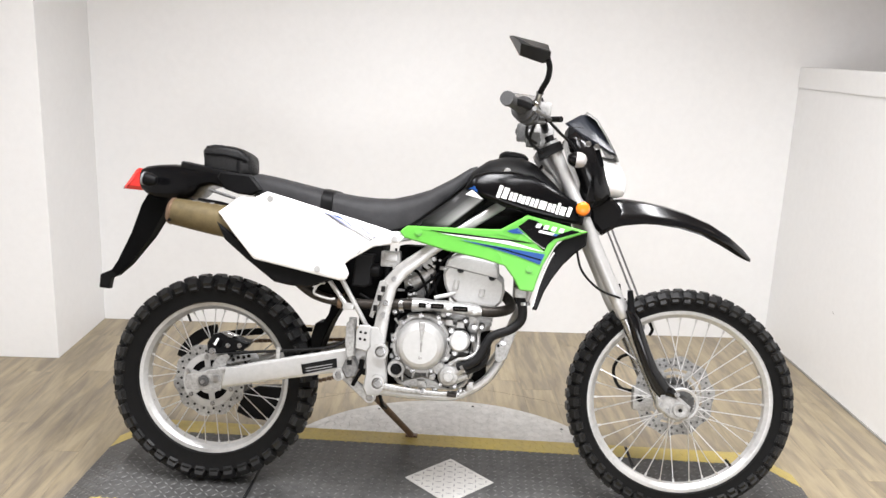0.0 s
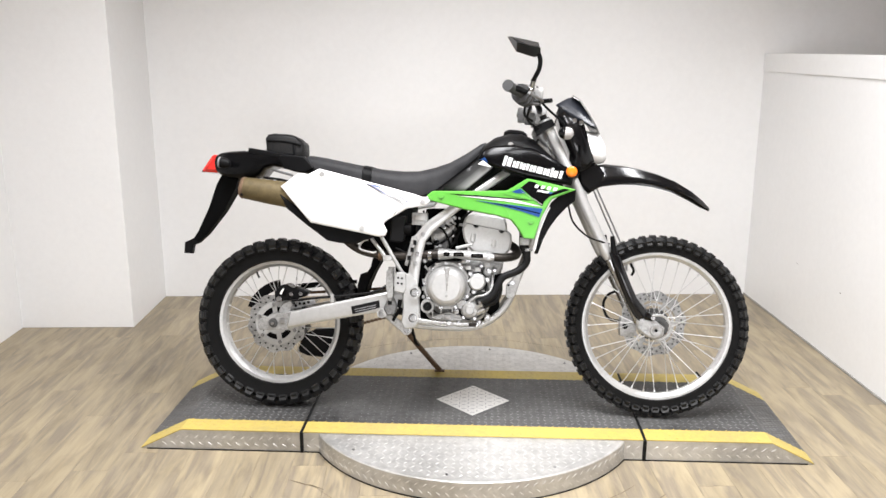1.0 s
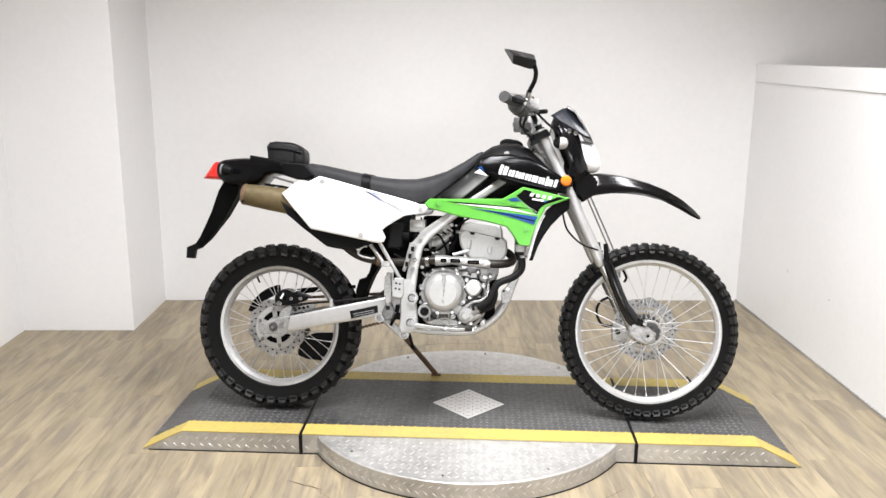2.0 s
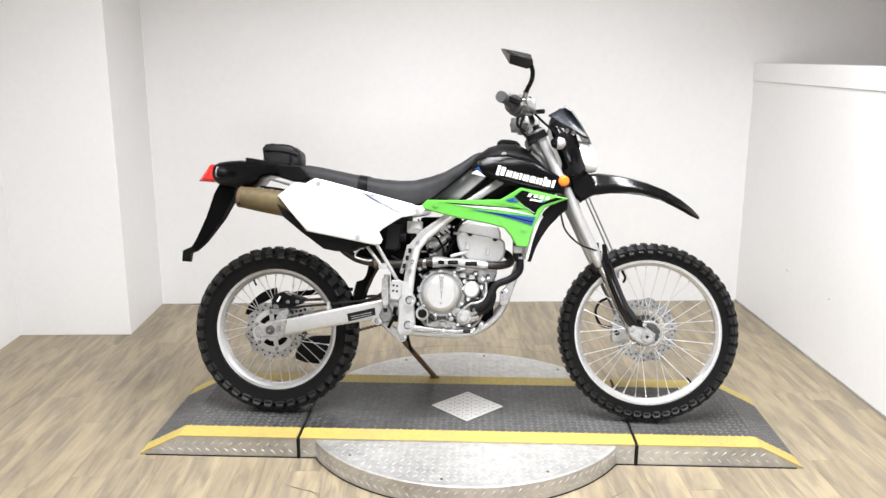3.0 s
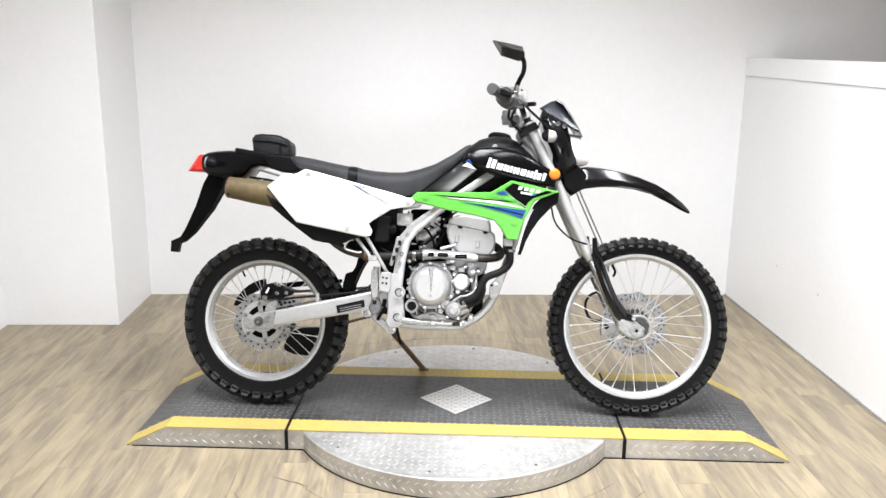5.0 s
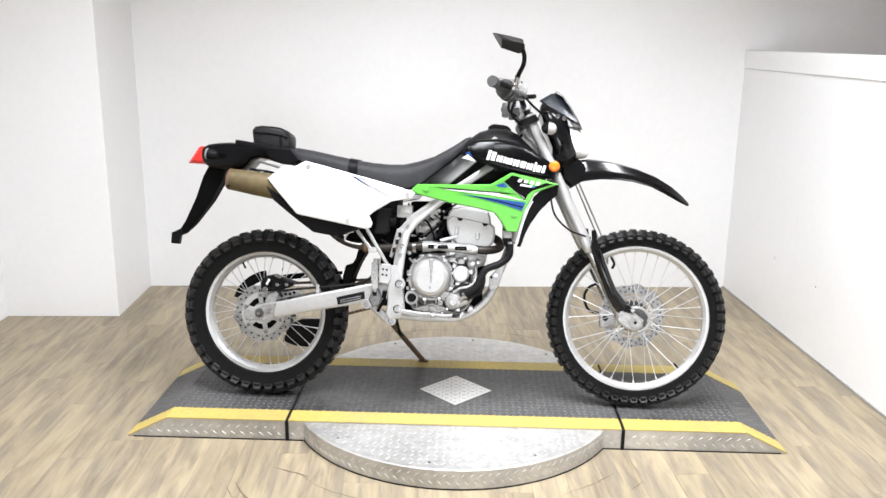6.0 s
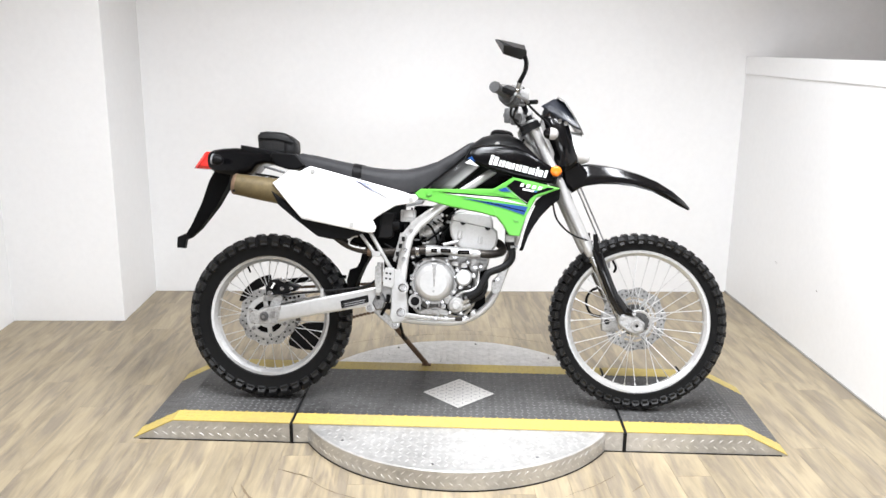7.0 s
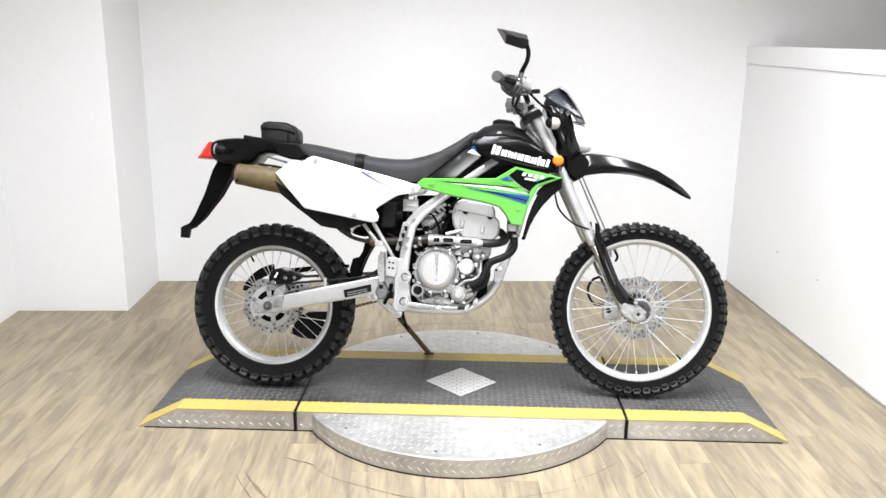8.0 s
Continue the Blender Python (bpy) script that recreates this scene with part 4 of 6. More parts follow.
TL = tilted(0.075, 0.60, 8)
cyl = part("cylinder", box(-0.062, 0.066, -0.100, 0.085, -0.085, -0.015, 0.016, m=TL), ALU, eng)
for k in range(3):
    part("fin", box(-0.064, 0.069, -0.103, 0.088, -0.046 + 0.012 * k, -0.0425 + 0.012 * k, 0.001, m=TL), ALU, cyl)
part("cylinder_bolt", bolt(0.086, -0.102, 0.540, 0.007, 0.006, 12), STEEL, cyl)
part("water_joint", tube([(0.066, -0.098, 0.562), (0.060, -0.115, 0.540), (0.052, -0.12, 0.528)], 0.008, 10), CARB, cyl)
part("cylinder_head", plate([(-0.010, 0.7185), (-0.014, 0.690), (-0.009, 0.661), (0.008, 0.626), (0.032, 0.604), (0.106, 0.586), (0.138, 0.592), (0.163, 0.620), (0.170, 0.650), (0.167, 0.677), (0.152, 0.690), (0.150, 0.716), (0.141, 0.736), (0.120, 0.742), (0.043, 0.752), (0.014, 0.747), (-0.004, 0.736)], -0.118, 0.236, 0.007), HEAD, eng, "", 30)
part("cam_cover", plate([(-0.005, 0.7185), (0.001, 0.733), (0.017, 0.742), (0.043, 0.746), (0.118, 0.736), (0.137, 0.731), (0.145, 0.714), (0.146, 0.6895)], -0.1200, 0.004, 0.0012), HEAD, eng, "", 30)
part("cover_gasket", plate([(-0.009, 0.7185), (0.151, 0.6885), (0.151, 0.6873), (-0.009, 0.7173)], -0.1188, 0.003, 0.0002), DARK, eng)
for x, z in ((0.037, 0.7095), (0.131, 0.6915)):
    bm = spun([(0.0005, 0), (0.011, 0), (0.009, -0.006), (0.0005, -0.006)], (x, -0.1165, z), n=16, a0=169, a1=349)
    part("half_moon_plug", bm, DARK, eng)
for x0, z0, x1, z1 in ((0.027, 0.677, 0.024, 0.650), (0.104, 0.655, 0.102, 0.632)):
    part("head_boss", tube([(x0, -0.116, z0), (x1, -0.118, z1)], 0.009, 12, smooth=False), HEAD, eng)
CL = (-0.066, 0.0, 0.484)
part("clutch_cover", spun([(0.0005, -0.186), (0.050, -0.186), (0.060, -0.182), (0.068, -0.172), (0.074, -0.150), (0.076, -0.120), (0.0005, -0.120)], CL, n=64), CASE, eng, "smooth round clutch cover", 18)
part("clutch_flange", spun([(0.074, -0.132), (0.086, -0.132), (0.087, -0.118), (0.074, -0.118)], CL, n=48), ALU, eng)
part("cover_groove", spun([(0.0768, -0.1330), (0.0785, -0.1330), (0.0785, -0.120), (0.0768, -0.120)], CL, n=48), CARB, eng)
part("rib_dot", spun([(0.0004, 0), (0.005, 0), (0.004, -0.002), (0.0004, -0.002)], (-0.064, -0.186, 0.452), n=14), ALU, eng)
part("cover_rib", plate([(-0.073, 0.556), (-0.053, 0.556), (-0.058, 0.515), (-0.0605, 0.470), (-0.0645, 0.470), (-0.067, 0.515)], -0.1885, 0.03, 0.002), ALU, eng)
for i in range(9):
    a = 2 * math.pi * (i + 0.35) / 9
    part("bolt", bolt(CL[0] + 0.084 * math.cos(a), -0.132, CL[2] + 0.084 * math.sin(a), 0.0058, 0.007), STEEL, eng)
OC = (0.046, 0.0, 0.502)
part("oil_filter_cover", spun([(0.0005, -0.170), (0.024, -0.170), (0.030, -0.164), (0.032, -0.12), (0.0005, -0.12)], OC, n=40), CASE, eng, "", 18)
# Black ring imitates the shade in the crease round the filter cover.
part("filter_groove", spun([(0.0325, -0.1335), (0.0355, -0.1335), (0.0355, -0.118), (0.0325, -0.118)], OC, n=32), DEEP, eng)
for i in range(3):
    a = 2 * math.pi * (i + 0.1) / 3
    part("bolt", bolt(OC[0] + 0.038 * math.cos(a), -0.140, OC[2] + 0.038 * math.sin(a), 0.0058, 0.016), STEEL, eng)
    part("boss", spun([(0.0005, -0.142), (0.009, -0.142), (0.010, -0.11), (0.0005, -0.11)], (OC[0] + 0.038 * math.cos(a), 0, OC[2] + 0.038 * math.sin(a)), n=16), ALU, eng)
WP = (0.020, 0.0, 0.398)
part("water_pump", spun([(0.0005, -0.168), (0.014, -0.168), (0.016, -0.160), (0.026, -0.158), (0.033, -0.148), (0.035, -0.12), (0.0005, -0.12)], WP, n=36), ALU, eng)
for i in range(5):
    a = 2 * math.pi * (i + 0.2) / 5
    part("bolt", bolt(WP[0] + 0.036 * math.cos(a), -0.140, WP[2] + 0.036 * math.sin(a), 0.005, 0.010), STEEL, eng)
# Black ring and lines below imitate shade in the casting's creases.
part("pump_groove", spun([(0.0352, -0.139), (0.0385, -0.139), (0.0385, -0.118), (0.0352, -0.118)], WP, n=32), DEEP, eng)
for pts in (((-0.135, -0.1275, 0.41), (-0.09, -0.1275, 0.378), (-0.02, -0.1275, 0.384), (0.0, -0.1275, 0.405)), ((0.052, -0.1275, 0.43), (0.072, -0.1275, 0.455), (0.078, -0.1275, 0.50), (0.06, -0.1275, 0.545)), ((0.0, -0.1275, 0.44), (0.012, -0.1275, 0.462), (0.03, -0.1275, 0.46)), ((0.012, -0.1275, 0.53), (0.004, -0.1275, 0.55), (-0.02, -0.1275, 0.556))):
    part("case_seam", tube(pts, 0.0022, 6), DEEP, eng)
part("pump_outlet", tube([(0.035, -0.145, 0.405), (0.058, -0.150, 0.424)], 0.014, 12, smooth=False), ALU, eng)
part("pump_inlet", tube([(0.035, -0.140, 0.385), (0.068, -0.140, 0.402)], 0.014, 12, smooth=False), ALU, eng)
part("oil_cap", spun([(0.0005, -0.158), (0.013, -0.158), (0.016, -0.154), (0.016, -0.12), (0.0005, -0.12)], (-0.136, 0, 0.408), n=24), MATT, eng, "black oil filler cap")
part("oil_cap_boss", spun([(0.017, -0.150), (0.025, -0.150), (0.027, -0.12), (0.017, -0.12)], (-0.136, 0, 0.408), n=24), ALU, eng)
bm = bmesh.new()
rng = random.Random(3)
for i in range(26):
    x, z = rng.uniform(-0.13, 0.115), rng.uniform(0.355, 0.575)
    if math.hypot(x - CL[0], z - CL[2]) < 0.09 or math.hypot(x - OC[0], z - OC[2]) < 0.035:
        continue
    s = rng.uniform(0.006, 0.013)
    box(x - s, x + s, -0.135 - rng.uniform(0, 0.012), -0.11, z - s * 0.8, z + s * 0.8, 0.003, bm=bm)
tagged(part("casting_boss", bm, ALU, eng), kind="stuff")
part("starter_cover", box(0.06, 0.118, -0.09, 0.09, 0.44, 0.54, 0.02), ALU, eng)
part("cam_chain_bolt", bolt(0.005, -0.122, 0.585, 0.012, 0.012), STEEL, eng)

for x, z in ((-0.150, 0.575), (-0.128, 0.545), (0.108, 0.545), (0.118, 0.47), (-0.10, 0.352), (-0.02, 0.350), (0.055, 0.352), (0.085, 0.372), (0.01, 0.555), (0.06, 0.56), (-0.02, 0.565)):
    part("case_boss", spun([(0.0005, -0.134), (0.007, -0.134), (0.0095, -0.128), (0.0095, -0.09), (0.0005, -0.09)], (x, 0, z), n=14), ALU, eng)
    part("bolt", bolt(x, -0.134, z, 0.0045, 0.005), STEEL, eng)
for z in (0.44, 0.47, 0.50):
    part("case_rib", box(-0.160, -0.146, -0.118, -0.095, z - 0.006, z + 0.006, 0.003), ALU, eng)
# Black plate stands for the dark hollow ahead of the cases.
part("front_cavity", plate([(0.106, 0.533), (0.134, 0.531), (0.139, 0.506), (0.111, 0.470), (0.100, 0.490)], -0.100, 0.03, 0.003), DEEP, eng)
part("oil_line", tube([(0.02, -0.150, 0.43), (0.045, -0.152, 0.448), (0.075, -0.150, 0.455), (0.098, -0.13, 0.475), (0.10, -0.11, 0.53)], 0.006, 10), ALU, eng)
part("gear_shaft_cover", spun([(0.0005, -0.150), (0.016, -0.150), (0.020, -0.144), (0.022, -0.11), (0.0005, -0.11)], (-0.010, 0, 0.418), n=24), ALU, eng)
part("drain_bolt", bolt(-0.03, -0.130, 0.390, 0.008, 0.010), STEEL, eng)

# carburettor, airbox, electrics behind the frame
carb = part("carburettor", box(-0.125, -0.055, -0.075, 0.07, 0.625, 0.715, 0.012, m=None), CARB, bike, "grey carburettor with hoses")
part("float_bowl", box(-0.120, -0.070, -0.085, -0.02, 0.600, 0.645, 0.010), CARB, carb)
part("carb_cap", spun([(0.0005, -0.094), (0.014, -0.094), (0.016, -0.07), (0.0005, -0.07)], (-0.080, 0, 0.675), n=20), ALU, carb)
for x, z, r in ((-0.060, 0.715, 0.007), (-0.045, 0.735, 0.006), (-0.075, 0.730, 0.006), (-0.11, 0.66, 0.007)):
    part("carb_screw", bolt(x, -0.095, z, r, 0.012), STEEL, carb)
part("carb_body", blade([(-0.130, 0.665, 0.024, -0.085, 0.02), (-0.10, 0.668, 0.028, -0.09, 0.02), (-0.07, 0.684, 0.022, -0.09, 0.02), (-0.045, 0.705, 0.016, -0.085, 0.018)]), ALU, carb)
part("throttle_wheel", spun([(0.0005, -0.115), (0.015, -0.115), (0.017, -0.105), (0.017, -0.09), (0.0005, -0.09)], (-0.062, 0, 0.722), n=20), ALU, carb)
part("choke_lever", blade([(-0.035, 0.622, 0.007, -0.13, 0.006), (0.0, 0.632, 0.007, -0.13, 0.006), (0.025, 0.640, 0.005, -0.13, 0.005)]), FRAME, carb)
part("carb_hose", tube([(-0.04, -0.09, 0.745), (-0.055, -0.10, 0.70), (-0.04, -0.10, 0.655), (-0.07, -0.10, 0.61)], 0.005, 8), RUBBER, carb)
part("throttle_cable", tube([(-0.03, -0.085, 0.70), (-0.01, -0.09, 0.74), (0.06, -0.09, 0.79), (0.18, -0.07, 0.90), (0.26, -0.08, 1.03)], 0.004, 8), RUBBER, carb)
rng = random.Random(21)
for i in range(22):
    u, v = rng.random(), rng.uniform(-1, 1)
    x, z = -0.135 + 0.12 * u + 0.018 * v, 0.618 + 0.115 * u - 0.022 * v
    s, y = rng.uniform(0.003, 0.009), -0.098 - rng.uniform(0, 0.02)
    if i % 3 == 0:
        part("carb_screw", bolt(x, y, z, s * 0.8, 0.010), STEEL, carb)
    elif i % 3 == 1:
        part("carb_fitting", box(x - s, x + s, y, y + 0.02, z - s * 0.7, z + s * 0.7, 0.002, m=None), ALU if i % 2 else CARB, carb)
    else:
        part("carb_fitting", along((x, y, z), (x + 0.02, y, z + rng.uniform(-0.02, 0.02)), [(0, 0.002), (0, s * 0.6), (0.012, s * 0.6), (0.013, s * 0.4), (0.02, s * 0.4), (0.02, 0.001)], 10), DEEP if i % 2 else ALU, carb)
for pts in (((-0.13, -0.10, 0.64), (-0.10, -0.12, 0.635), (-0.06, -0.12, 0.665), (-0.02, -0.11, 0.70)), ((-0.11, -0.11, 0.70), (-0.085, -0.12, 0.69), (-0.06, -0.118, 0.64), (-0.065, -0.11, 0.60)), ((-0.02, -0.11, 0.69), (-0.035, -0.12, 0.65), (-0.02, -0.12, 0.615))):
    part("carb_hose", tube(pts, 0.0042, 8), DEEP, carb)
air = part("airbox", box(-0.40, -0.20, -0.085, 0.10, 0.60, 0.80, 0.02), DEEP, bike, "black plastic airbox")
part("airbox_duct", tube([(-0.21, -0.03, 0.68), (-0.16, -0.03, 0.675), (-0.11, -0.02, 0.67)], 0.036, 16), DEEP, air)
part("reservoir", plate([(-0.276, 0.740), (-0.219, 0.740), (-0.227, 0.648), (-0.245, 0.640), (-0.284, 0.643)], -0.128, 0.03, 0.006), TANK, air, "ribbed black rubber flap")
part("regulator", box(-0.200, -0.142, -0.130, -0.095, 0.706, 0.752, 0.005), ALU, air, "grey electrical connector box")
part("regulator_lid", box(-0.186, -0.150, -0.136, -0.128, 0.724, 0.748, 0.003), FRAME, air)
part("regulator_plug", box(-0.164, -0.148, -0.136, -0.12, 0.700, 0.712, 0.003), ALU, air)
part("ignition_coil", along((-0.232, -0.112, 0.690), (-0.196, -0.108, 0.690), [(0, 0.004), (0.0, 0.020), (0.006, 0.023), (0.026, 0.023), (0.034, 0.015), (0.036, 0.004)], 20), MATT, air, "round black canister")
part("wire", tube([(-0.196, -0.108, 0.690), (-0.18, -0.115, 0.70), (-0.172, -0.112, 0.66), (-0.19, -0.11, 0.63)], 0.004, 8), MATT, air)
part("regulator_stalk", tube([(-0.180, -0.115, 0.706), (-0.183, -0.112, 0.66), (-0.200, -0.11, 0.62)], 0.006, 8), RUBBER, air)
# Added black box that fills the open bay with darkness behind the carburettor.
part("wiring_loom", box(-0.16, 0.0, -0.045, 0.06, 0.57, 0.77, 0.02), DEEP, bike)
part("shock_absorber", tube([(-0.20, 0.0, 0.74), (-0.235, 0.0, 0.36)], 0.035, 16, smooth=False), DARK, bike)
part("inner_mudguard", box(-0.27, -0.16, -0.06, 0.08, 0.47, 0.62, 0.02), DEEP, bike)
for pts in (((-0.16, -0.10, 0.76), (-0.15, -0.115, 0.70), (-0.165, -0.11, 0.62), (-0.15, -0.11, 0.56)), ((-0.13, -0.11, 0.60), (-0.145, -0.12, 0.53), (-0.140, -0.12, 0.46)), ((-0.26, -0.11, 0.62), (-0.225, -0.115, 0.60), (-0.21, -0.11, 0.56))):
    part("wire", tube(pts, 0.0035, 6), RUBBER, bike)

# ---- exhaust ----
ex = part("exhaust_pipe", tube([(0.140, -0.03, 0.645), (0.178, -0.060, 0.628), (0.188, -0.105, 0.603), (0.140, -0.138, 0.592), (0.05, -0.142, 0.597), (-0.102, -0.140, 0.600), (-0.20, -0.120, 0.592), (-0.29, -0.105, 0.590), (-0.40, -0.110, 0.612), (-0.50, -0.110, 0.69), (-0.60, -0.092, 0.775)], 0.0155, 14), PIPE, bike, "heat-stained steel exhaust pipe")
rings = []
for x, z, w in ((0.106, 0.592, 0.011), (0.092, 0.593, 0.018), (0.045, 0.596, 0.016), (0.005, 0.600, 0.017), (-0.035, 0.602, 0.014), (-0.062, 0.602, 0.018), (-0.098, 0.600, 0.020)):
    rings.append([(x, -0.142 - 0.027 * math.cos(radians(a)), z + w * math.sin(radians(a)) * 1.08) for a in range(-85, 86, 17)] + [(x, -0.142 - 0.024 * math.cos(radians(a)), z + w * math.sin(radians(a)) * 0.95) for a in range(85, -86, -17)])
sh = part("heat_shield", loft(rings), ALU, ex, "slotted bright heat shield")
for x0, x1, z in ((0.022, 0.066, 0.598), (-0.042, -0.004, 0.602), (-0.078, -0.056, 0.602)):
    part("slot", box(x0, x1, -0.1705, -0.163, z - 0.0075, z + 0.0075, 0.003), DEEP, sh)
    part("slot_bar", box(x0 + 0.006, x1 - 0.006, -0.172, -0.1645, z - 0.0018, z + 0.0018, 0.001), PIPE, sh)
for x, z in ((0.086, 0.594), (0.008, 0.600), (-0.050, 0.602)):
    part("bolt", bolt(x, -0.1675, z, 0.006, 0.005), STEEL, sh)
part("pipe_clamp", along((-0.120, -0.137, 0.595), (-0.135, -0.134, 0.594), [(0, 0.016), (0, 0.0215), (0.014, 0.0215), (0.014, 0.016)], 20), STEEL, ex)
part("pipe_clamp", along((-0.310, -0.105, 0.592), (-0.326, -0.105, 0.594), [(0, 0.016), (0, 0.022), (0.014, 0.022), (0.014, 0.016)], 20), RUST, ex)

MP, MQ = (-0.849, -0.108, 0.836), (-0.56, -0.088, 0.795)
mu = part("muffler", along(MP, MQ, [(0.004, 0.010), (0.004, 0.034), (0.010, 0.039), (0.020, 0.0405), (0.10, 0.0455), (0.19, 0.049), (0.235, 0.049), (0.26, 0.02)]), CAN, bike, "weathered gold-brown muffler can", 30)
part("muffler_cap", along(MP, MQ, [(-0.004, 0.022), (-0.004, 0.033), (0.001, 0.039), (0.008, 0.0415), (0.010, 0.0415), (0.012, 0.038)]), RUST, mu)
part("muffler_rivet", bolt(-0.838, -0.143, 0.808, 0.004, 0.003, 10), DARK, mu)

# ---- bodywork ----
SP = [(-0.545, 0.908), (-0.587, 0.886), (-0.624, 0.889), (-0.688, 0.841), (-0.640, 0.786), (-0.570, 0.709), (-0.428, 0.683), (-0.311, 0.661), (-0.292, 0.666), (-0.286, 0.683), (-0.299, 0.710), (-0.284, 0.723), (-0.217, 0.765), (-0.144, 0.778), (-0.129, 0.797), (-0.180, 0.816), (-0.261, 0.837), (-0.376, 0.866), (-0.485, 0.894)]


def hug(x, z):
    """How far the bodywork draws in towards its ends."""
    return 0.10 * max(0, (-0.45 - x)) ** 1.3 + 0.30 * max(0, z - 0.78) ** 1.2


side = part("side_panel", plate(SP, -0.178, 0.012, 0.003, 0.002, hug), WHITE, bike, "glossy white plastic side panel", 40)
for x, z in ((-0.532, 0.887), (-0.377, 0.691), (-0.156, 0.790)):
    part("panel_bolt", bolt(x, -0.181 + hug(x, z), z, 0.0075, 0.004, 14), FRAME, side)
for m_, lift, q in ((LILAC, 0.0, [(-0.371, 0.857), (-0.330, 0.848), (-0.290, 0.826), (-0.270, 0.808), (-0.298, 0.818), (-0.335, 0.838)]), (PALE, 0.0008, [(-0.330, 0.843), (-0.312, 0.838), (-0.274, 0.811), (-0.280, 0.813)]), (BLUE, 0.0008, [(-0.340, 0.8515), (-0.320, 0.846), (-0.277, 0.818), (-0.282, 0.820)]), (DARK, 0.0012, [(-0.368, 0.8555), (-0.350, 0.849), (-0.300, 0.8195), (-0.312, 0.8245)]), (GREY, 0.0, [(-0.290, 0.816), (-0.286, 0.8165), (-0.2245, 0.7805), (-0.227, 0.780)]), (GREY, 0.0, [(-0.268, 0.810), (-0.264, 0.8105), (-0.222, 0.786), (-0.225, 0.785)]), (LILAC, 0.0, [(-0.262, 0.820), (-0.256, 0.8205), (-0.212, 0.791), (-0.215, 0.790)])):
    part("decal", plate(q, -0.1815 - lift, 0.002, 0.0001, 0, hug), m_, side)
part("panel_seam", tube([(-0.262, -0.1795 + hug(-0.262, 0.742), 0.742), (-0.226, -0.1795 + hug(-0.226, 0.782), 0.782), (-0.19, -0.1795 + hug(-0.19, 0.800), 0.800)], 0.0012, 6), GREY, side)
part("muffler_guard", plate([(-0.566, 0.72), (-0.600, 0.745), (-0.695, 0.815), (-0.666, 0.760), (-0.596, 0.704), (-0.512, 0.643), (-0.466, 0.635), (-0.406, 0.632), (-0.36, 0.650), (-0.30, 0.672), (-0.42, 0.700)], -0.150, 0.03, 0.006), MATT, bike, "matt black guard under the side panel")
part("side_panel_far", plate(SP[:6] + SP[6:], 0.16, 0.012, 0.004), WHITE, bike)

# tail: rear mudguard, lamp and flap
rings = []
for x, z0, z1, hw in ((-0.980, 0.905, 0.957, 0.050), (-0.950, 0.882, 0.971, 0.070), (-0.91, 0.866, 0.977, 0.080), (-0.86, 0.864, 0.980, 0.085), (-0.815, 0.868, 0.977, 0.087), (-0.792, 0.882, 0.974, 0.088), (-0.772, 0.908, 0.971, 0.088), (-0.74, 0.918, 0.968, 0.088), (-0.69, 0.910, 0.960, 0.086), (-0.62, 0.895, 0.948, 0.083), (-0.53, 0.86, 0.912, 0.080)):
    rings.append(oval(x, z0, z1, hw, 4.0, 20))
tail = part("rear_mudguard", loft(rings), COVER, bike, "black plastic tail and rear mudguard", 40)
part("tail_side", plate([(-0.704, 0.962), (-0.612, 0.957), (-0.572, 0.912), (-0.607, 0.894), (-0.646, 0.897), (-0.69, 0.910), (-0.714, 0.944)], -0.104, 0.03, 0.006), MATT, tail)
part("tail_tray", loft([oval(x, z0, z1, hw, 5.0, 16) for x, z0, z1, hw in ((-0.834, 0.965, 0.990, 0.078), (-0.77, 0.955, 0.980, 0.086), (-0.66, 0.935, 0.962, 0.088), (-0.60, 0.90, 0.952, 0.086))]), MATT, tail)
part("tail_lamp", plate([(-1.028, 0.896), (-1.024, 0.903), (-0.988, 0.957), (-0.979, 0.962), (-0.955, 0.960), (-0.955, 0.893)], -0.055, 0.11, 0.012), REDL, tail, "red tail lamp")
sig = part("rear_indicator", tube([(-0.915, -0.07, 0.926), (-0.915, -0.125, 0.927)], 0.010, 12, smooth=False), MATT, tail)
part("indicator_body", along((-0.925, -0.125, 0.928), (-0.885, -0.125, 0.922), [(0, 0.010), (0.002, 0.020), (0.02, 0.020), (0.035, 0.013), (0.04, 0.004)]), MATT, sig)
part("indicator_lens", along((-0.932, -0.125, 0.929), (-0.925, -0.125, 0.928), [(0, 0.014), (0.002, 0.020), (0.007, 0.021)]), GREY, sig)
part("undertray_bracket", plate([(-0.77, 0.880), (-0.70, 0.872), (-0.655, 0.862), (-0.66, 0.852), (-0.72, 0.858), (-0.77, 0.872)], -0.10, 0.01, 0.002), MATT, tail)
for x, z, w, h in ((-0.778, 0.866, 0.006, 0.004), (-0.752, 0.864, 0.011, 0.003), (-0.722, 0.860, 0.005, 0.007), (-0.700, 0.858, 0.009, 0.003), (-0.682, 0.852, 0.004, 0.006)):
    part("connector", box(x - w, x + w, -0.112, -0.098, z - h, z + h, 0.002), GREY, tail)
for pts in (((-0.79, -0.10, 0.875), (-0.76, -0.11, 0.857), (-0.735, -0.10, 0.862), (-0.71, -0.11, 0.85)), ((-0.74, -0.10, 0.868), (-0.72, -0.11, 0.848), (-0.69, -0.10, 0.856))):
    part("wire", tube(pts, 0.004, 6), RUBBER, tail)
rings = []
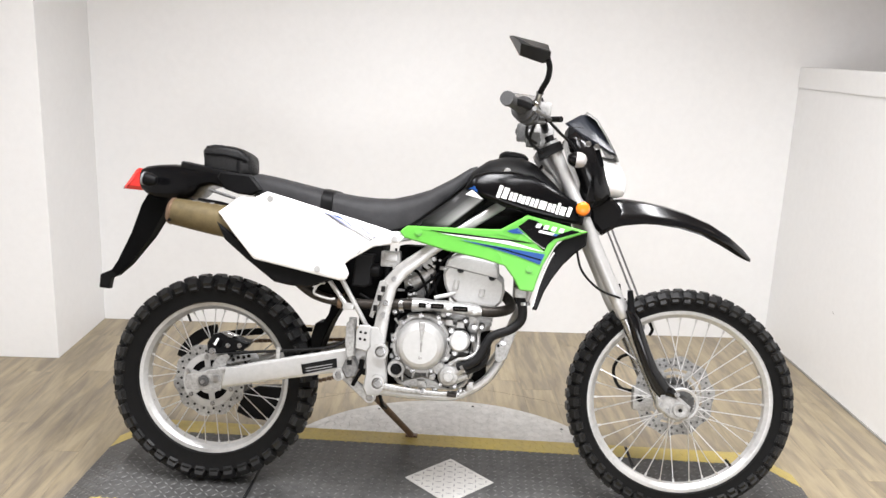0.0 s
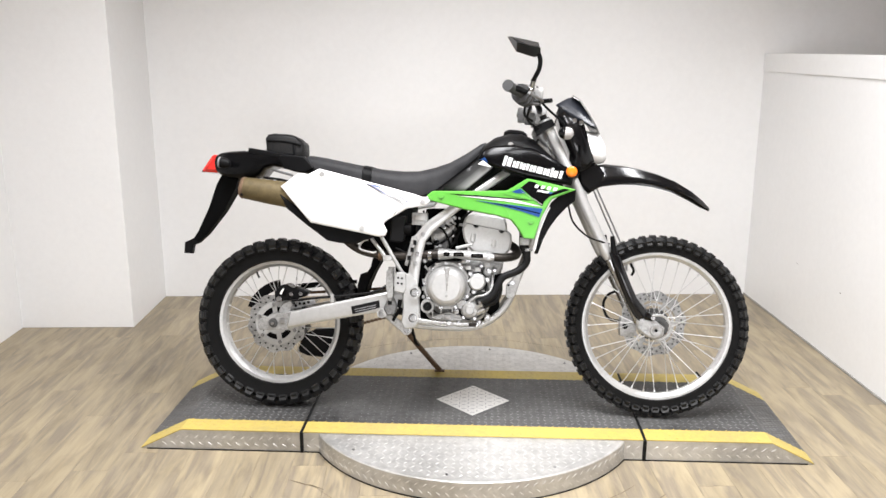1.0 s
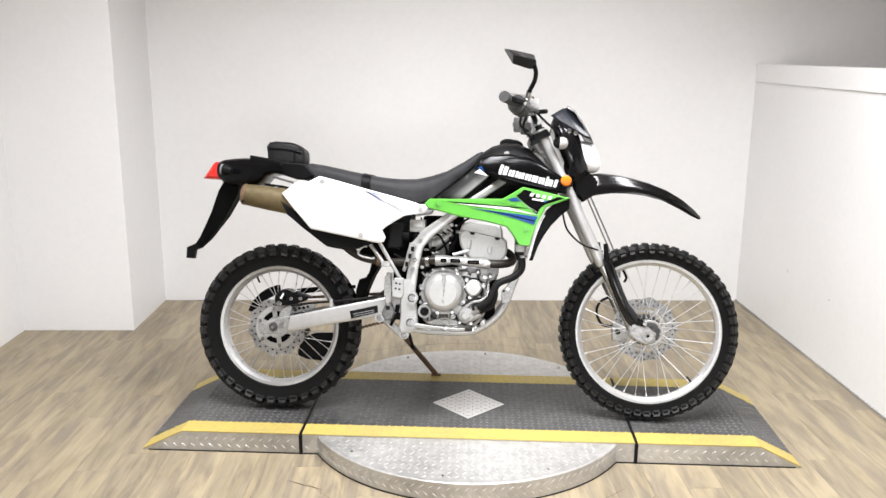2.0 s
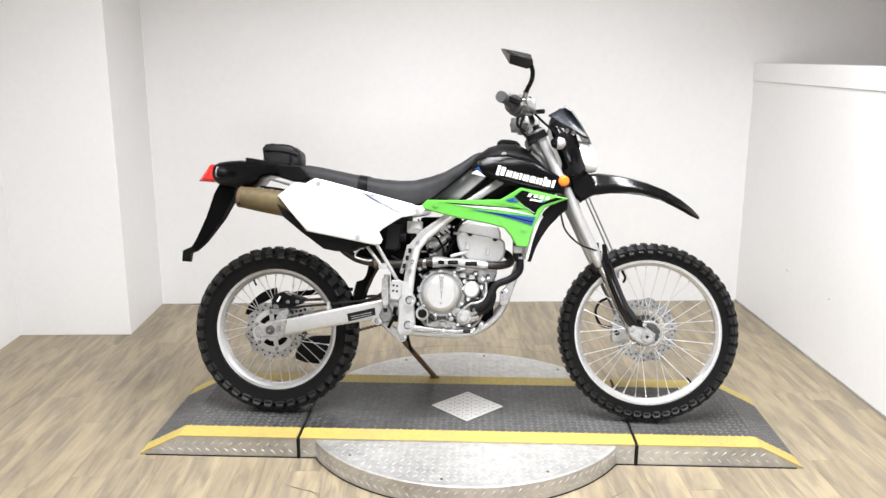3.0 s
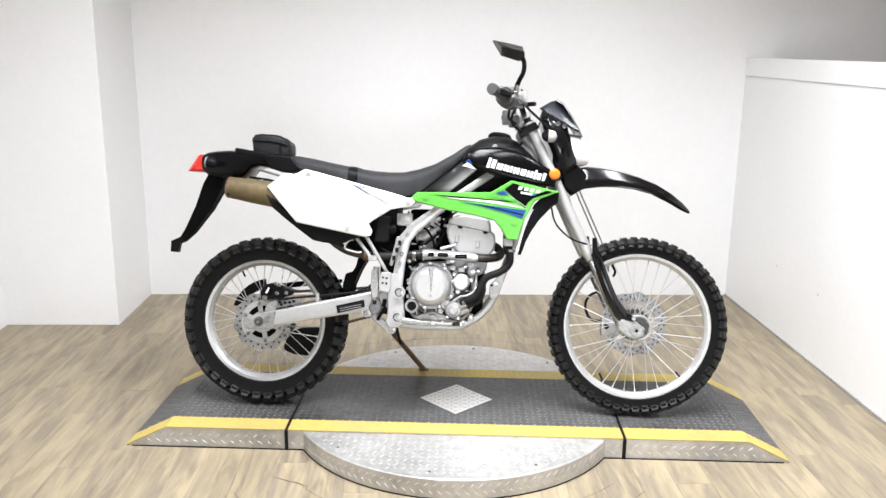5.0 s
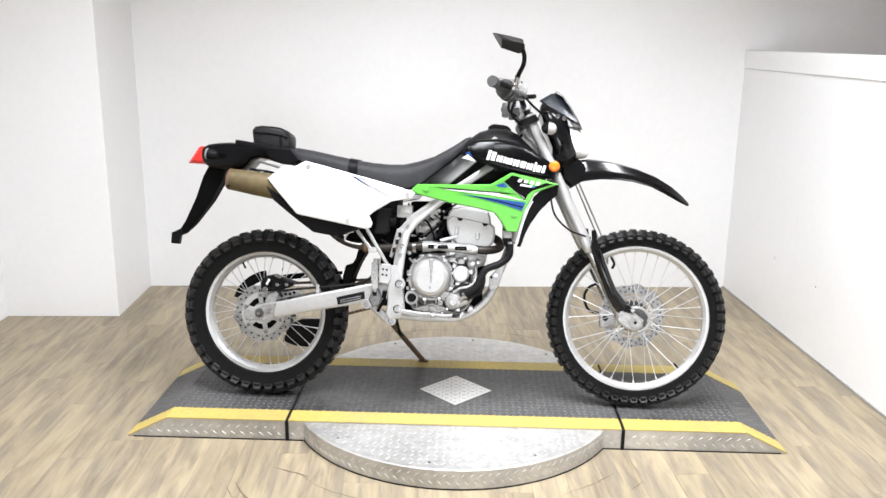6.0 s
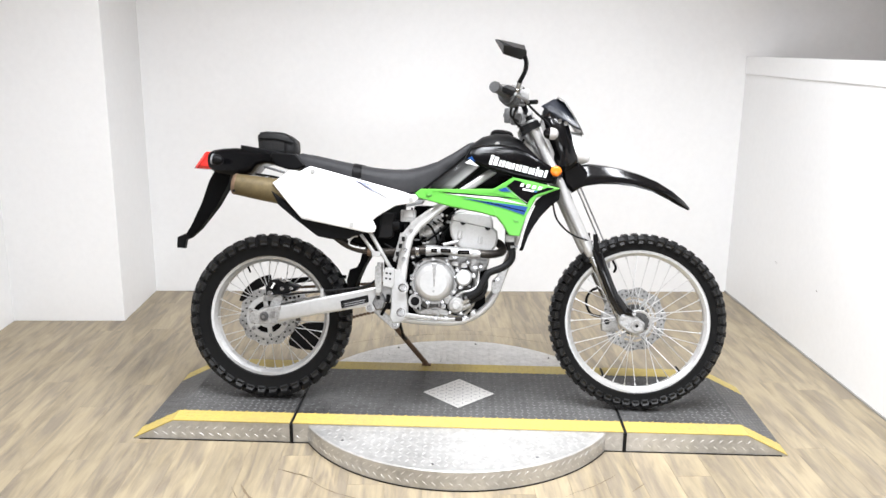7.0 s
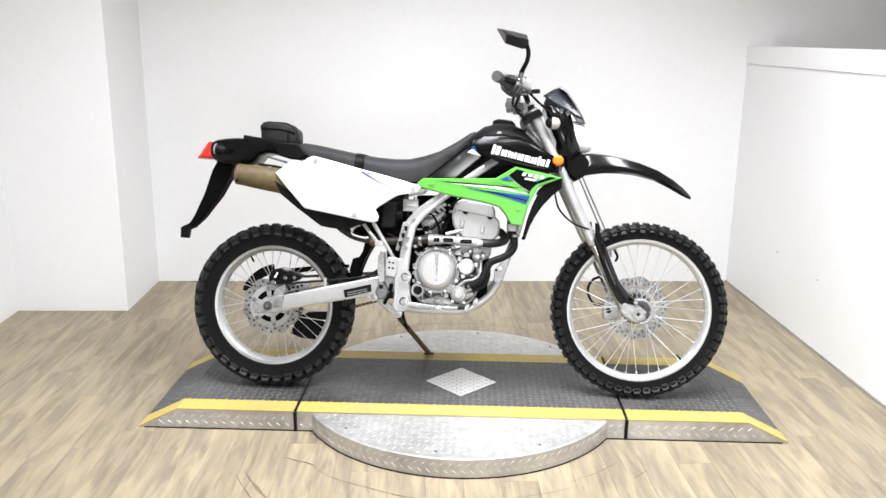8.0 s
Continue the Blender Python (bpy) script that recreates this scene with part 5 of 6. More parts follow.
for x, z, hw, t in ((-0.912, 0.888, 0.036, 0.038), (-0.928, 0.845, 0.034, 0.046), (-0.970, 0.755, 0.026, 0.036), (-1.027, 0.665, 0.018, 0.022), (-1.058, 0.630, 0.014, 0.014)):
    rings.append([(x - t, -hw * 0.8, z + 0.004), (x - t, hw * 0.8, z + 0.004), (x, hw, z), (x + t * 0.72, hw * 0.96, z - 0.008), (x + t * 0.72, -hw * 0.96, z - 0.008), (x, -hw, z)])
flap = part("mud_flap", loft(rings), DEEP, tail, "long black plate holder", 30)
part("flap_foot", plate([(-1.046, 0.652), (-1.072, 0.638), (-1.106, 0.622), (-1.108, 0.580), (-1.076, 0.578), (-1.070, 0.612), (-1.046, 0.622)], -0.012, 0.024, 0.003), MATT, flap)

# seat with its strap
def seat_ring(x, top, edge, hw):
    r = []
    for k in range(15):
        a = math.pi * k / 14
        c, s = math.cos(a), math.sin(a)
        r.append((x, hw * abs(c) ** 0.55 * (1 if c >= 0 else -1), edge + (top - edge) * s ** 0.5))
    r += [(x, -hw * 0.9, edge - 0.008), (x, hw * 0.9, edge - 0.008)]
    return r


stations = [(-0.638, 0.950, 0.915, 0.080), (-0.60, 0.964, 0.905, 0.092), (-0.54, 0.955, 0.893, 0.100), (-0.45, 0.937, 0.873, 0.108), (-0.366, 0.921, 0.853, 0.112), (-0.30, 0.912, 0.836, 0.112), (-0.24, 0.908, 0.820, 0.108), (-0.182, 0.910, 0.810, 0.102), (-0.125, 0.924, 0.830, 0.094), (-0.07, 0.943, 0.872, 0.085), (-0.005, 0.980, 0.925, 0.075), (0.045, 1.014, 0.972, 0.065), (0.066, 1.022, 0.998, 0.050)]
seat = part("seat", loft([seat_ring(*s) for s in stations]), SEAT, bike, "dark grey vinyl bench seat", 50)
part("seat_piping", tube([(x, -hw * 1.0, edge - 0.001) for x, top, edge, hw in stations[7:12]], 0.0042, 8), DEEP, seat, "black welt along the foot of the seat")
part("seat_strap", loft([seat_ring(x, 0.9225 + (x + 0.37) * -0.18 + e, 0.852 + (x + 0.37) * -0.25, 0.1135 + e * 0.5) for x, e in ((-0.392, -0.004), (-0.389, 0.003), (-0.358, 0.003), (-0.355, -0.004))]), MATT, seat, "black seat strap", 30)

# tail bag
rings = []
for x, z0, z1, hw in ((-0.770, 0.972, 1.030, 0.056), (-0.764, 0.966, 1.041, 0.063), (-0.735, 0.962, 1.046, 0.066), (-0.70, 0.958, 1.043, 0.067), (-0.665, 0.955, 1.038, 0.066), (-0.650, 0.953, 1.030, 0.064), (-0.636, 0.955, 1.018, 0.060), (-0.629, 0.960, 1.006, 0.053)):
    rings.append(oval(x, z0, z1, hw, 8.0, 28))
bm = loft(rings)
for v in bm.verts:
    v.co += Vector(noise.noise_vector(v.co * 34)) * 0.006
bag = part("tool_bag", bm, CLOTH, None, "", 60)
bag.matrix_world = bike.matrix_world
tagged(bag, "small black nylon tool bag strapped behind the motorcycle seat", "bag")
part("bag_zip", tube([(-0.765, -0.066, 1.016), (-0.70, -0.0685, 1.013), (-0.65, -0.067, 1.004), (-0.634, -0.063, 0.999)], 0.0035, 6), MATT, bag)
part("bag_piping", tube([(-0.762, -0.062, 1.037), (-0.70, -0.064, 1.039), (-0.66, -0.063, 1.033), (-0.637, -0.059, 1.016)], 0.003, 6), CLOTH, bag)
for x in (-0.66,):
    part("bag_strap", tube([(x, -0.064, 1.015), (x, -0.068, 0.985), (x + 0.005, -0.07, 0.955), (x + 0.02, -0.086, 0.925)], 0.006, 8, flat=0.3), MATT, bag)

# fuel tank, black covers
rings = []
for x, z0, z1, hw, p in ((0.030, 0.88, 0.985, 0.065, 3), (0.060, 0.86, 1.012, 0.095, 3), (0.10, 0.86, 1.040, 0.118, 2.8), (0.15, 0.86, 1.054, 0.132, 2.6), (0.20, 0.865, 1.054, 0.138, 2.5), (0.245, 0.87, 1.034, 0.132, 2.5), (0.28, 0.88, 1.002, 0.118, 2.6), (0.315, 0.885, 0.968, 0.11, 2.6)):
    rings.append(oval(x, z0, z1, hw, p, 28))
tank = part("fuel_tank", loft(rings), TANK, bike, "glossy black fuel tank", 60)
part("fuel_cap", along((0.175, 0.0, 1.045), (0.178, 0.0, 1.072), [(0, 0.045), (0.012, 0.045), (0.018, 0.040), (0.024, 0.030), (0.026, 0.010)]), MATT, tank)
part("tank_bolt", bolt(0.158, -0.122, 1.004, 0.008, 0.008, 12), RIMM, tank)


def draw_in(x, z):
    return 0.9 * max(0, z - 0.955) ** 1.25 + 0.10 * max(0, x - 0.30) + 0.15 * max(0, 0.06 - x)


cover = part("tank_cover", plate([(0.040, 0.952), (0.062, 0.988), (0.10, 1.000), (0.17, 1.004), (0.235, 0.992), (0.30, 0.958), (0.361, 0.924), (0.386, 0.892), (0.380, 0.858), (0.30, 0.868), (0.218, 0.884), (0.155, 0.902), (0.10, 0.921)], -0.168, 0.03, 0.006, 0.0015, draw_in), COVER, bike, "glossy black tank shroud with white lettering", 40)
# a row of slanted white bars where the maker's name stands
adv = Vector((0.350 - 0.133, 0.895 - 0.946))
for u0, u1, lo, hi in ((0.0, 0.045, -0.018, 0.020), (0.06, 0.125, -0.016, 0.018), (0.145, 0.18, -0.015, 0.009), (0.19, 0.235, -0.015, 0.010), (0.25, 0.285, -0.014, 0.010), (0.295, 0.335, -0.015, 0.008), (0.345, 0.385, -0.014, 0.010), (0.40, 0.44, -0.015, 0.009), (0.45, 0.49, -0.015, 0.010), (0.505, 0.59, -0.015, 0.010), (0.605, 0.645, -0.015, 0.009), (0.655, 0.695, -0.015, 0.010), (0.71, 0.745, -0.017, 0.018), (0.755, 0.82, -0.015, 0.010), (0.84, 0.885, -0.014, 0.015)):
    q = []
    for u, v in ((u0, lo), (u1, lo), (u1, hi), (u0, hi)):
        q.append((0.133 + adv.x * u * 1.1 + v * 0.28, 0.943 + adv.y * u * 1.1 + v * 0.93))
    part("lettering_bar", plate(q, -0.1795, 0.001, 0.0002, 0, draw_in), PALE, cover)
for m_, q in ((PALE, [(0.040, 0.930), (0.060, 0.944), (0.092, 0.918), (0.082, 0.920)]), (BLUE, [(0.048, 0.946), (0.066, 0.955), (0.078, 0.935), (0.062, 0.946)])):
    part("decal", plate(q, -0.1765, 0.001, 0.0002, 0, draw_in), m_, cover)
part("inner_cover", plate([(-0.13, 0.80), (0.02, 0.93), (0.10, 0.95), (0.34, 0.90), (0.36, 0.845), (0.22, 0.80), (0.18, 0.75), (0.0, 0.775)], -0.085, 0.02, 0.004), MATT, bike, "matt black inner cover")
part("side_cover", plate([(0.040, 0.950), (-0.015, 0.905), (-0.10, 0.840), (-0.125, 0.826), (0.012, 0.830), (0.105, 0.914)], -0.150, 0.02, 0.005, 0.006), FADE, bike, "glossy cover fading from black to silver below the seat", 40)

# green radiator shroud
GS = [(-0.143, 0.813), (-0.122, 0.831), (0.0, 0.832), (0.147, 0.835), (0.220, 0.879), (0.30, 0.862), (0.392, 0.841), (0.307, 0.808), (0.294, 0.785), (0.272, 0.742), (0.258, 0.70), (0.248, 0.664), (0.209, 0.666), (0.190, 0.70), (0.163, 0.732), (0.10, 0.748), (-0.008, 0.766), (-0.130, 0.796)]


def flare(x, z):
    return 0.12 * max(0, 0.08 - x) - 0.10 * max(0, min(x, 0.3) - 0.1)


shroud = part("radiator_shroud", plate(GS, -0.200, 0.014, 0.004, 0, flare), GREEN, bike, "bright green plastic radiator shroud with blue and white stripes", 40)


def on_shroud(q, mat_, lift):
    return part("decal", plate(q, -0.200 - lift, 0.001, 0.0002, 0, flare), mat_, shroud)


on_shroud([(0.224, 0.869), (0.370, 0.840), (0.299, 0.816), (0.281, 0.800), (0.272, 0.780), (0.24, 0.808), (0.196, 0.846)], COVER, 0.0012)
on_shroud([(-0.095, 0.824), (0.150, 0.827), (0.215, 0.868), (0.19, 0.846), (0.14, 0.818), (-0.03, 0.818)], GREEN, 0.0012)
on_shroud([(-0.06, 0.8225), (0.05, 0.816), (0.20, 0.806), (0.25, 0.800), (0.06, 0.809), (-0.02, 0.8155)], MATT, 0.0012)
on_shroud([(-0.03, 0.815), (0.06, 0.810), (0.17, 0.804), (0.277, 0.778), (0.15, 0.796), (0.05, 0.806)], PALE, 0.0016)
on_shroud([(0.03, 0.800), (0.12, 0.789), (0.275, 0.772), (0.262, 0.742), (0.20, 0.762), (0.12, 0.782)], BLUE, 0.002)
on_shroud([(0.08, 0.794), (0.16, 0.781), (0.266, 0.757), (0.264, 0.753), (0.16, 0.777)], MATT, 0.0024)
on_shroud([(0.165, 0.832), (0.195, 0.842), (0.215, 0.826), (0.18, 0.826)], BLUE, 0.0024)
on_shroud([(0.15, 0.828), (0.232, 0.806), (0.225, 0.803), (0.13, 0.824)], GREEN, 0.0024)
for k in range(4):
    x, z = 0.247 + 0.0215 * k, 0.853 - 0.0034 * k
    on_shroud([(x - 0.0035, z - 0.0065), (x + 0.009, z - 0.0085), (x + 0.0145, z + 0.003), (x + 0.002, z + 0.005)], PALE, 0.0024)
on_shroud([(0.252, 0.833), (0.292, 0.826), (0.298, 0.8325), (0.257, 0.8395)], PALE, 0.0024)
on_shroud([(0.294, 0.8255), (0.303, 0.824), (0.309, 0.830), (0.300, 0.832)], BLUE, 0.0026)
on_shroud([(0.194, 0.837), (0.198, 0.835), (0.274, 0.786), (0.270, 0.787)], PALE, 0.0028)
for x, z, r in ((-0.089, 0.814, 0.0085), (0.234, 0.728, 0.008)):
    part("shroud_bolt", bolt(x, -0.2015 + flare(x, z), z, r, 0.004, 14), GREEN, shroud)
wing = part("radiator_wing", plate([(0.392, 0.840), (0.390, 0.803), (0.358, 0.776), (0.325, 0.740), (0.298, 0.70), (0.279, 0.662), (0.262, 0.611), (0.249, 0.611), (0.257, 0.66), (0.27, 0.71), (0.288, 0.76), (0.305, 0.795), (0.34, 0.828)], -0.182, 0.014, 0.004, 0, flare), COVER, bike, "black plastic radiator scoop")
part("scoop_edge", tube([(x, -0.1835 + flare(x, z), z) for x, z in ((0.301, 0.778), (0.287, 0.750), (0.266, 0.690), (0.249, 0.620))], 0.0026, 6), PALE, wing)
rad = part("radiator", box(0.20, 0.245, -0.185, -0.045, 0.672, 0.86, 0.006), DARK, bike, "black radiator")
for k in range(12):
    part("fin", box(0.245, 0.249, -0.18, -0.05, 0.685 + 0.014 * k, 0.691 + 0.014 * k), GREY, rad)
part("radiator_far", box(0.20, 0.245, 0.045, 0.185, 0.60, 0.86, 0.006), DARK, bike)
part("shroud_far", plate(GS, 0.19, 0.012, 0.003), GREEN, bike)
part("radiator_hose", tube([(0.214, -0.150, 0.648), (0.224, -0.152, 0.605), (0.220, -0.152, 0.572), (0.190, -0.155, 0.545), (0.140, -0.158, 0.523), (0.121, -0.160, 0.492), (0.104, -0.160, 0.458), (0.078, -0.158, 0.438), (0.046, -0.150, 0.424)], 0.0135, 14), RUBBER, bike, "black rubber coolant hose")
part("radiator_hose", tube([(0.126, -0.132, 0.505), (0.126, -0.138, 0.468), (0.110, -0.142, 0.434), (0.064, -0.142, 0.412)], 0.0115, 12), RUBBER, bike, "black rubber coolant hose")
for p, q in (((0.058, -0.152, 0.423), (0.066, -0.154, 0.428)), ((0.066, -0.140, 0.400), (0.073, -0.140, 0.404)), ((0.2275, -0.152, 0.628), (0.228, -0.152, 0.620))):
    part("hose_clamp", along(p, q, [(0, 0.012), (0, 0.0165), (0.009, 0.0165), (0.009, 0.012)], 18), STEEL, bike)
part("engine_bracket", plate([(0.150, 0.447), (0.152, 0.492), (0.175, 0.515), (0.200, 0.550), (0.218, 0.575), (0.208, 0.525), (0.186, 0.452), (0.166, 0.438)], -0.110, 0.008, 0.002), ALU, bike)
part("bracket_bolt", bolt(0.174, -0.110, 0.499, 0.007, 0.006, 12), STEEL, bike)
part("bracket_hole", spun([(0.0003, 0), (0.0045, 0), (0.0045, -0.0012), (0.0003, -0.0012)], (0.160, -0.1098, 0.490), n=12), DEEP, bike)
part("radiator_outlet", box(0.198, 0.232, -0.165, -0.115, 0.640, 0.668, 0.006), ALU, bike, "cast radiator outlet")

# ---- front end ----
RAKE = 26.0


def fork_at(s, y):
    """A point s metres down the fork from the top clamp."""
    return (0.285 + s * math.sin(radians(RAKE)), y, 1.088 - s * math.cos(radians(RAKE)))


for sd, nm in ((-1, "fork_leg"), (1, "fork_leg")):
    y = sd * 0.100
    leg = part(nm, along(fork_at(-0.012, y), fork_at(0.56, y), [(0, 0.016), (0.0, 0.021), (0.01, 0.0195), (0.19, 0.0195), (0.195, 0.021), (0.53, 0.021), (0.555, 0.019), (0.56, 0.016)]), CHROME, bike, "silver upside-down fork leg")
    part("slider", along(fork_at(0.55, y), fork_at(0.845, y), [(0, 0.0165), (0.295, 0.0165)]), STEEL, leg)
    part("fork_cap", along(fork_at(-0.030, y), fork_at(-0.008, y), [(0, 0.008), (0, 0.013), (0.014, 0.013), (0.014, 0.019), (0.022, 0.019)]), DARK, leg)
    part("axle_clamp", plate([(0.628, 0.374), (0.660, 0.382), (0.700, 0.370), (0.728, 0.348), (0.724, 0.316), (0.694, 0.303), (0.662, 0.314), (0.630, 0.340)], y - 0.028 if sd < 0 else y - 0.012, 0.040, 0.006), ALU, leg, "cast axle clamp")
    yg = y - 0.022 if sd < 0 else y + 0.022
    part("fork_guard", blade([(0.530, 0.622, 0.009, yg, 0.008), (0.548, 0.595, 0.018, yg, 0.015), (0.566, 0.545, 0.0195, yg, 0.020), (0.588, 0.490, 0.020, yg, 0.020), (0.608, 0.445, 0.021, yg, 0.019), (0.632, 0.408, 0.024, yg, 0.016), (0.652, 0.385, 0.022, yg, 0.012)], 16, 2.0), GUARD, leg, "glossy black plastic fork guard", 50)
    part("guard_bracket", blade([(0.533, 0.678, 0.008, yg, 0.008), (0.537, 0.640, 0.010, yg, 0.010), (0.541, 0.600, 0.013, yg, 0.010)], 12), MATT, leg)
    part("guard_toe", blade([(0.655, 0.392, 0.016, yg, 0.012), (0.668, 0.388, 0.014, yg, 0.012), (0.685, 0.380, 0.008, yg, 0.009)], 12), GUARD, leg, "", 50)
    if sd < 0:
        for x, z in ((0.645, 0.375), (0.640, 0.350), (0.660, 0.332), (0.685, 0.384)):
            part("clamp_bolt", bolt(x, y - 0.030, z, 0.006, 0.008), STEEL, leg)
        part("axle_end", spun([(0.004, -0.004), (0.008, -0.006), (0.020, -0.006), (0.022, 0.0), (0.022, 0.010), (0.004, 0.010)], (0.696, y - 0.028, 0.339), n=24), ALU, leg)
        part("axle_hole", spun([(0.0004, 0), (0.0055, 0), (0.0055, -0.0015), (0.0004, -0.0015)], (0.696, y - 0.033, 0.339), n=12), DARK, leg)
for s, lab in ((0.015, "top"), (0.205, "lower")):
    x, _, z = fork_at(s, 0)
    m_ = Matrix.Translation((x - 0.01, 0, z)) @ Matrix.Rotation(radians(-RAKE), 4, "Y")
    part("triple_clamp", box(-0.042, 0.034, -0.132, 0.132, -0.015, 0.015, 0.010, m=m_), DARK if lab == "top" else ALU, bike)
part("steering_head", along((0.262, 0, 1.075), (0.345, 0, 0.905), [(0, 0.022), (0, 0.03), (0.19, 0.03), (0.19, 0.022)]), FRAME, bike)
part("head_gusset", plate([(0.235, 0.998), (0.268, 1.028), (0.300, 1.004), (0.338, 0.946), (0.306, 0.940), (0.250, 0.960)], -0.066, 0.132, 0.008), FRAME, bike)

# mudguard: thin curved shell
def fender_ring(x, top, edge, hw):
    half = ((1.0, 0.0), (0.99, 0.22), (0.96, 0.38), (0.93, 0.45), (0.83, 0.66), (0.72, 0.86), (0.50, 0.95), (0.22, 0.99), (0.0, 1.0))
    line_ = [(-u, v) for u, v in half] + [(u, v) for u, v in half[-2::-1]]
    up = [(x, hw * u, edge + (top - edge) * v) for u, v in line_]
    dn = [(x, (hw - 0.004) * u, edge - 0.002 + (top - edge - 0.004) * v) for u, v in line_[::-1]]
    return up + dn


fen = part("front_mudguard", loft([fender_ring(*s) for s in ((0.458, 0.920, 0.845, 0.058), (0.478, 0.942, 0.856, 0.062), (0.515, 0.947, 0.867, 0.064), (0.575, 0.941, 0.875, 0.066), (0.637, 0.930, 0.875, 0.067), (0.70, 0.913, 0.868, 0.066), (0.769, 0.886, 0.850, 0.062), (0.83, 0.850, 0.820, 0.052), (0.875, 0.815, 0.792, 0.034), (0.902, 0.788, 0.778, 0.012))]), BLACK, bike, "long glossy black front mudguard", 24)
part("mudguard_mount", plate([(0.405, 0.93), (0.470, 0.950), (0.512, 0.910), (0.512, 0.872), (0.450, 0.832), (0.412, 0.868)], -0.062, 0.124, 0.012), BLACK, fen, "", 40)

# headlamp, mask and screen
mask = part("headlamp_mask", loft([oval(x, z0, z1, hw, 4.0, 20) for x, z0, z1, hw in ((0.375, 0.91, 1.060, 0.070), (0.40, 0.905, 1.078, 0.085), (0.425, 0.910, 1.066, 0.088), (0.440, 0.915, 1.030, 0.086), (0.456, 0.930, 0.970, 0.076))]), BLACK, bike, "black headlamp mask", 40)
part("headlamp", loft([oval(x, z0, z1, hw, 3.0, 24) for x, z0, z1, hw in ((0.430, 0.950, 1.070, 0.080), (0.470, 0.946, 1.064, 0.080), (0.493, 0.946, 1.046, 0.072), (0.507, 0.951, 1.022, 0.058), (0.514, 0.960, 1.000, 0.036))]), LAMP, mask, "clear headlamp lens", 60)
part("mask_rib", plate([(0.392, 0.93), (0.402, 1.01), (0.414, 1.01), (0.418, 0.93)], -0.098, 0.012, 0.003), BLACK, mask)
part("screen", loft([[(x, -hw, z - 0.008), (x, -hw * 0.55, z), (x, hw * 0.55, z), (x, hw, z - 0.008), (x - 0.004, hw, z - 0.012), (x - 0.004, hw * 0.55, z - 0.005), (x - 0.004, -hw * 0.55, z - 0.005), (x - 0.004, -hw, z - 0.012)] for x, z, hw in ((0.386, 1.200, 0.062), (0.412, 1.182, 0.082), (0.442, 1.135, 0.094), (0.468, 1.090, 0.094), (0.484, 1.060, 0.080))]), VISOR, mask, "black pointed fly screen", 40)
part("screen_side", plate([(0.322, 1.160), (0.366, 1.188), (0.398, 1.193), (0.448, 1.118), (0.476, 1.066), (0.450, 1.074), (0.420, 1.092), (0.395, 1.108), (0.344, 1.140)], -0.100, 0.02, 0.006, 0, lambda x, z: 0.55 * max(0, z - 1.09)), SCREEN, mask)
part("mask_brow", plate([(0.326, 1.116), (0.352, 1.136), (0.400, 1.112), (0.424, 1.094), (0.434, 1.062), (0.450, 1.013), (0.466, 0.952), (0.440, 0.925), (0.414, 0.910), (0.388, 0.955), (0.372, 0.990), (0.352, 1.035)], -0.084, 0.168, 0.008, 0.014), BLACK, mask, "", 40)
for x, z in ((0.390, 1.098), (0.414, 1.090)):
    part("brow_bolt", bolt(x, -0.098, z, 0.0065, 0.006, 12), STEEL, mask)
part("instrument_panel", box(0.33, 0.385, -0.07, 0.07, 1.10, 1.15, 0.01), MATT, mask)
ind = part("front_indicator", tube([(0.366, -0.07, 1.045), (0.364, -0.115, 1.046)], 0.009, 10, smooth=False), BLACK, mask)
part("indicator_body", along((0.328, -0.135, 1.050), (0.372, -0.135, 1.046), [(0, 0.006), (0.006, 0.016), (0.018, 0.022), (0.024, 0.0235), (0.025, 0.02)]), BLACK, ind)
part("indicator_lens", along((0.352, -0.135, 1.048), (0.390, -0.135, 1.044), [(0, 0.023), (0.012, 0.023), (0.024, 0.019), (0.031, 0.009)]), CLEAR, ind)
part("side_reflector", spun([(0.0005, -0.010), (0.014, -0.010), (0.0195, -0.006), (0.020, 0.0), (0.0005, 0.0)], (0.376, -0.185, 0.906), n=28), AMBER, bike, "round amber side reflector", 50)
part("reflector_bracket", box(0.366, 0.400, -0.185, -0.115, 0.884, 0.906, 0.004), DARK, bike)

# handlebar and controls
bar = part("handlebar", tube([(0.262, -0.06, 1.135), (0.258, -0.11, 1.140), (0.235, -0.20, 1.165), (0.190, -0.33, 1.172), (0.140, -0.385, 1.176)], 0.011, 12), DARK, bike, "black handlebar")
part("bar_half", tube([(0.262, -0.06, 1.135), (0.262, 0.06, 1.135), (0.258, 0.11, 1.140), (0.250, 0.20, 1.165), (0.230, 0.33, 1.172), (0.200, 0.385, 1.176)], 0.011, 12), DARK, bar)
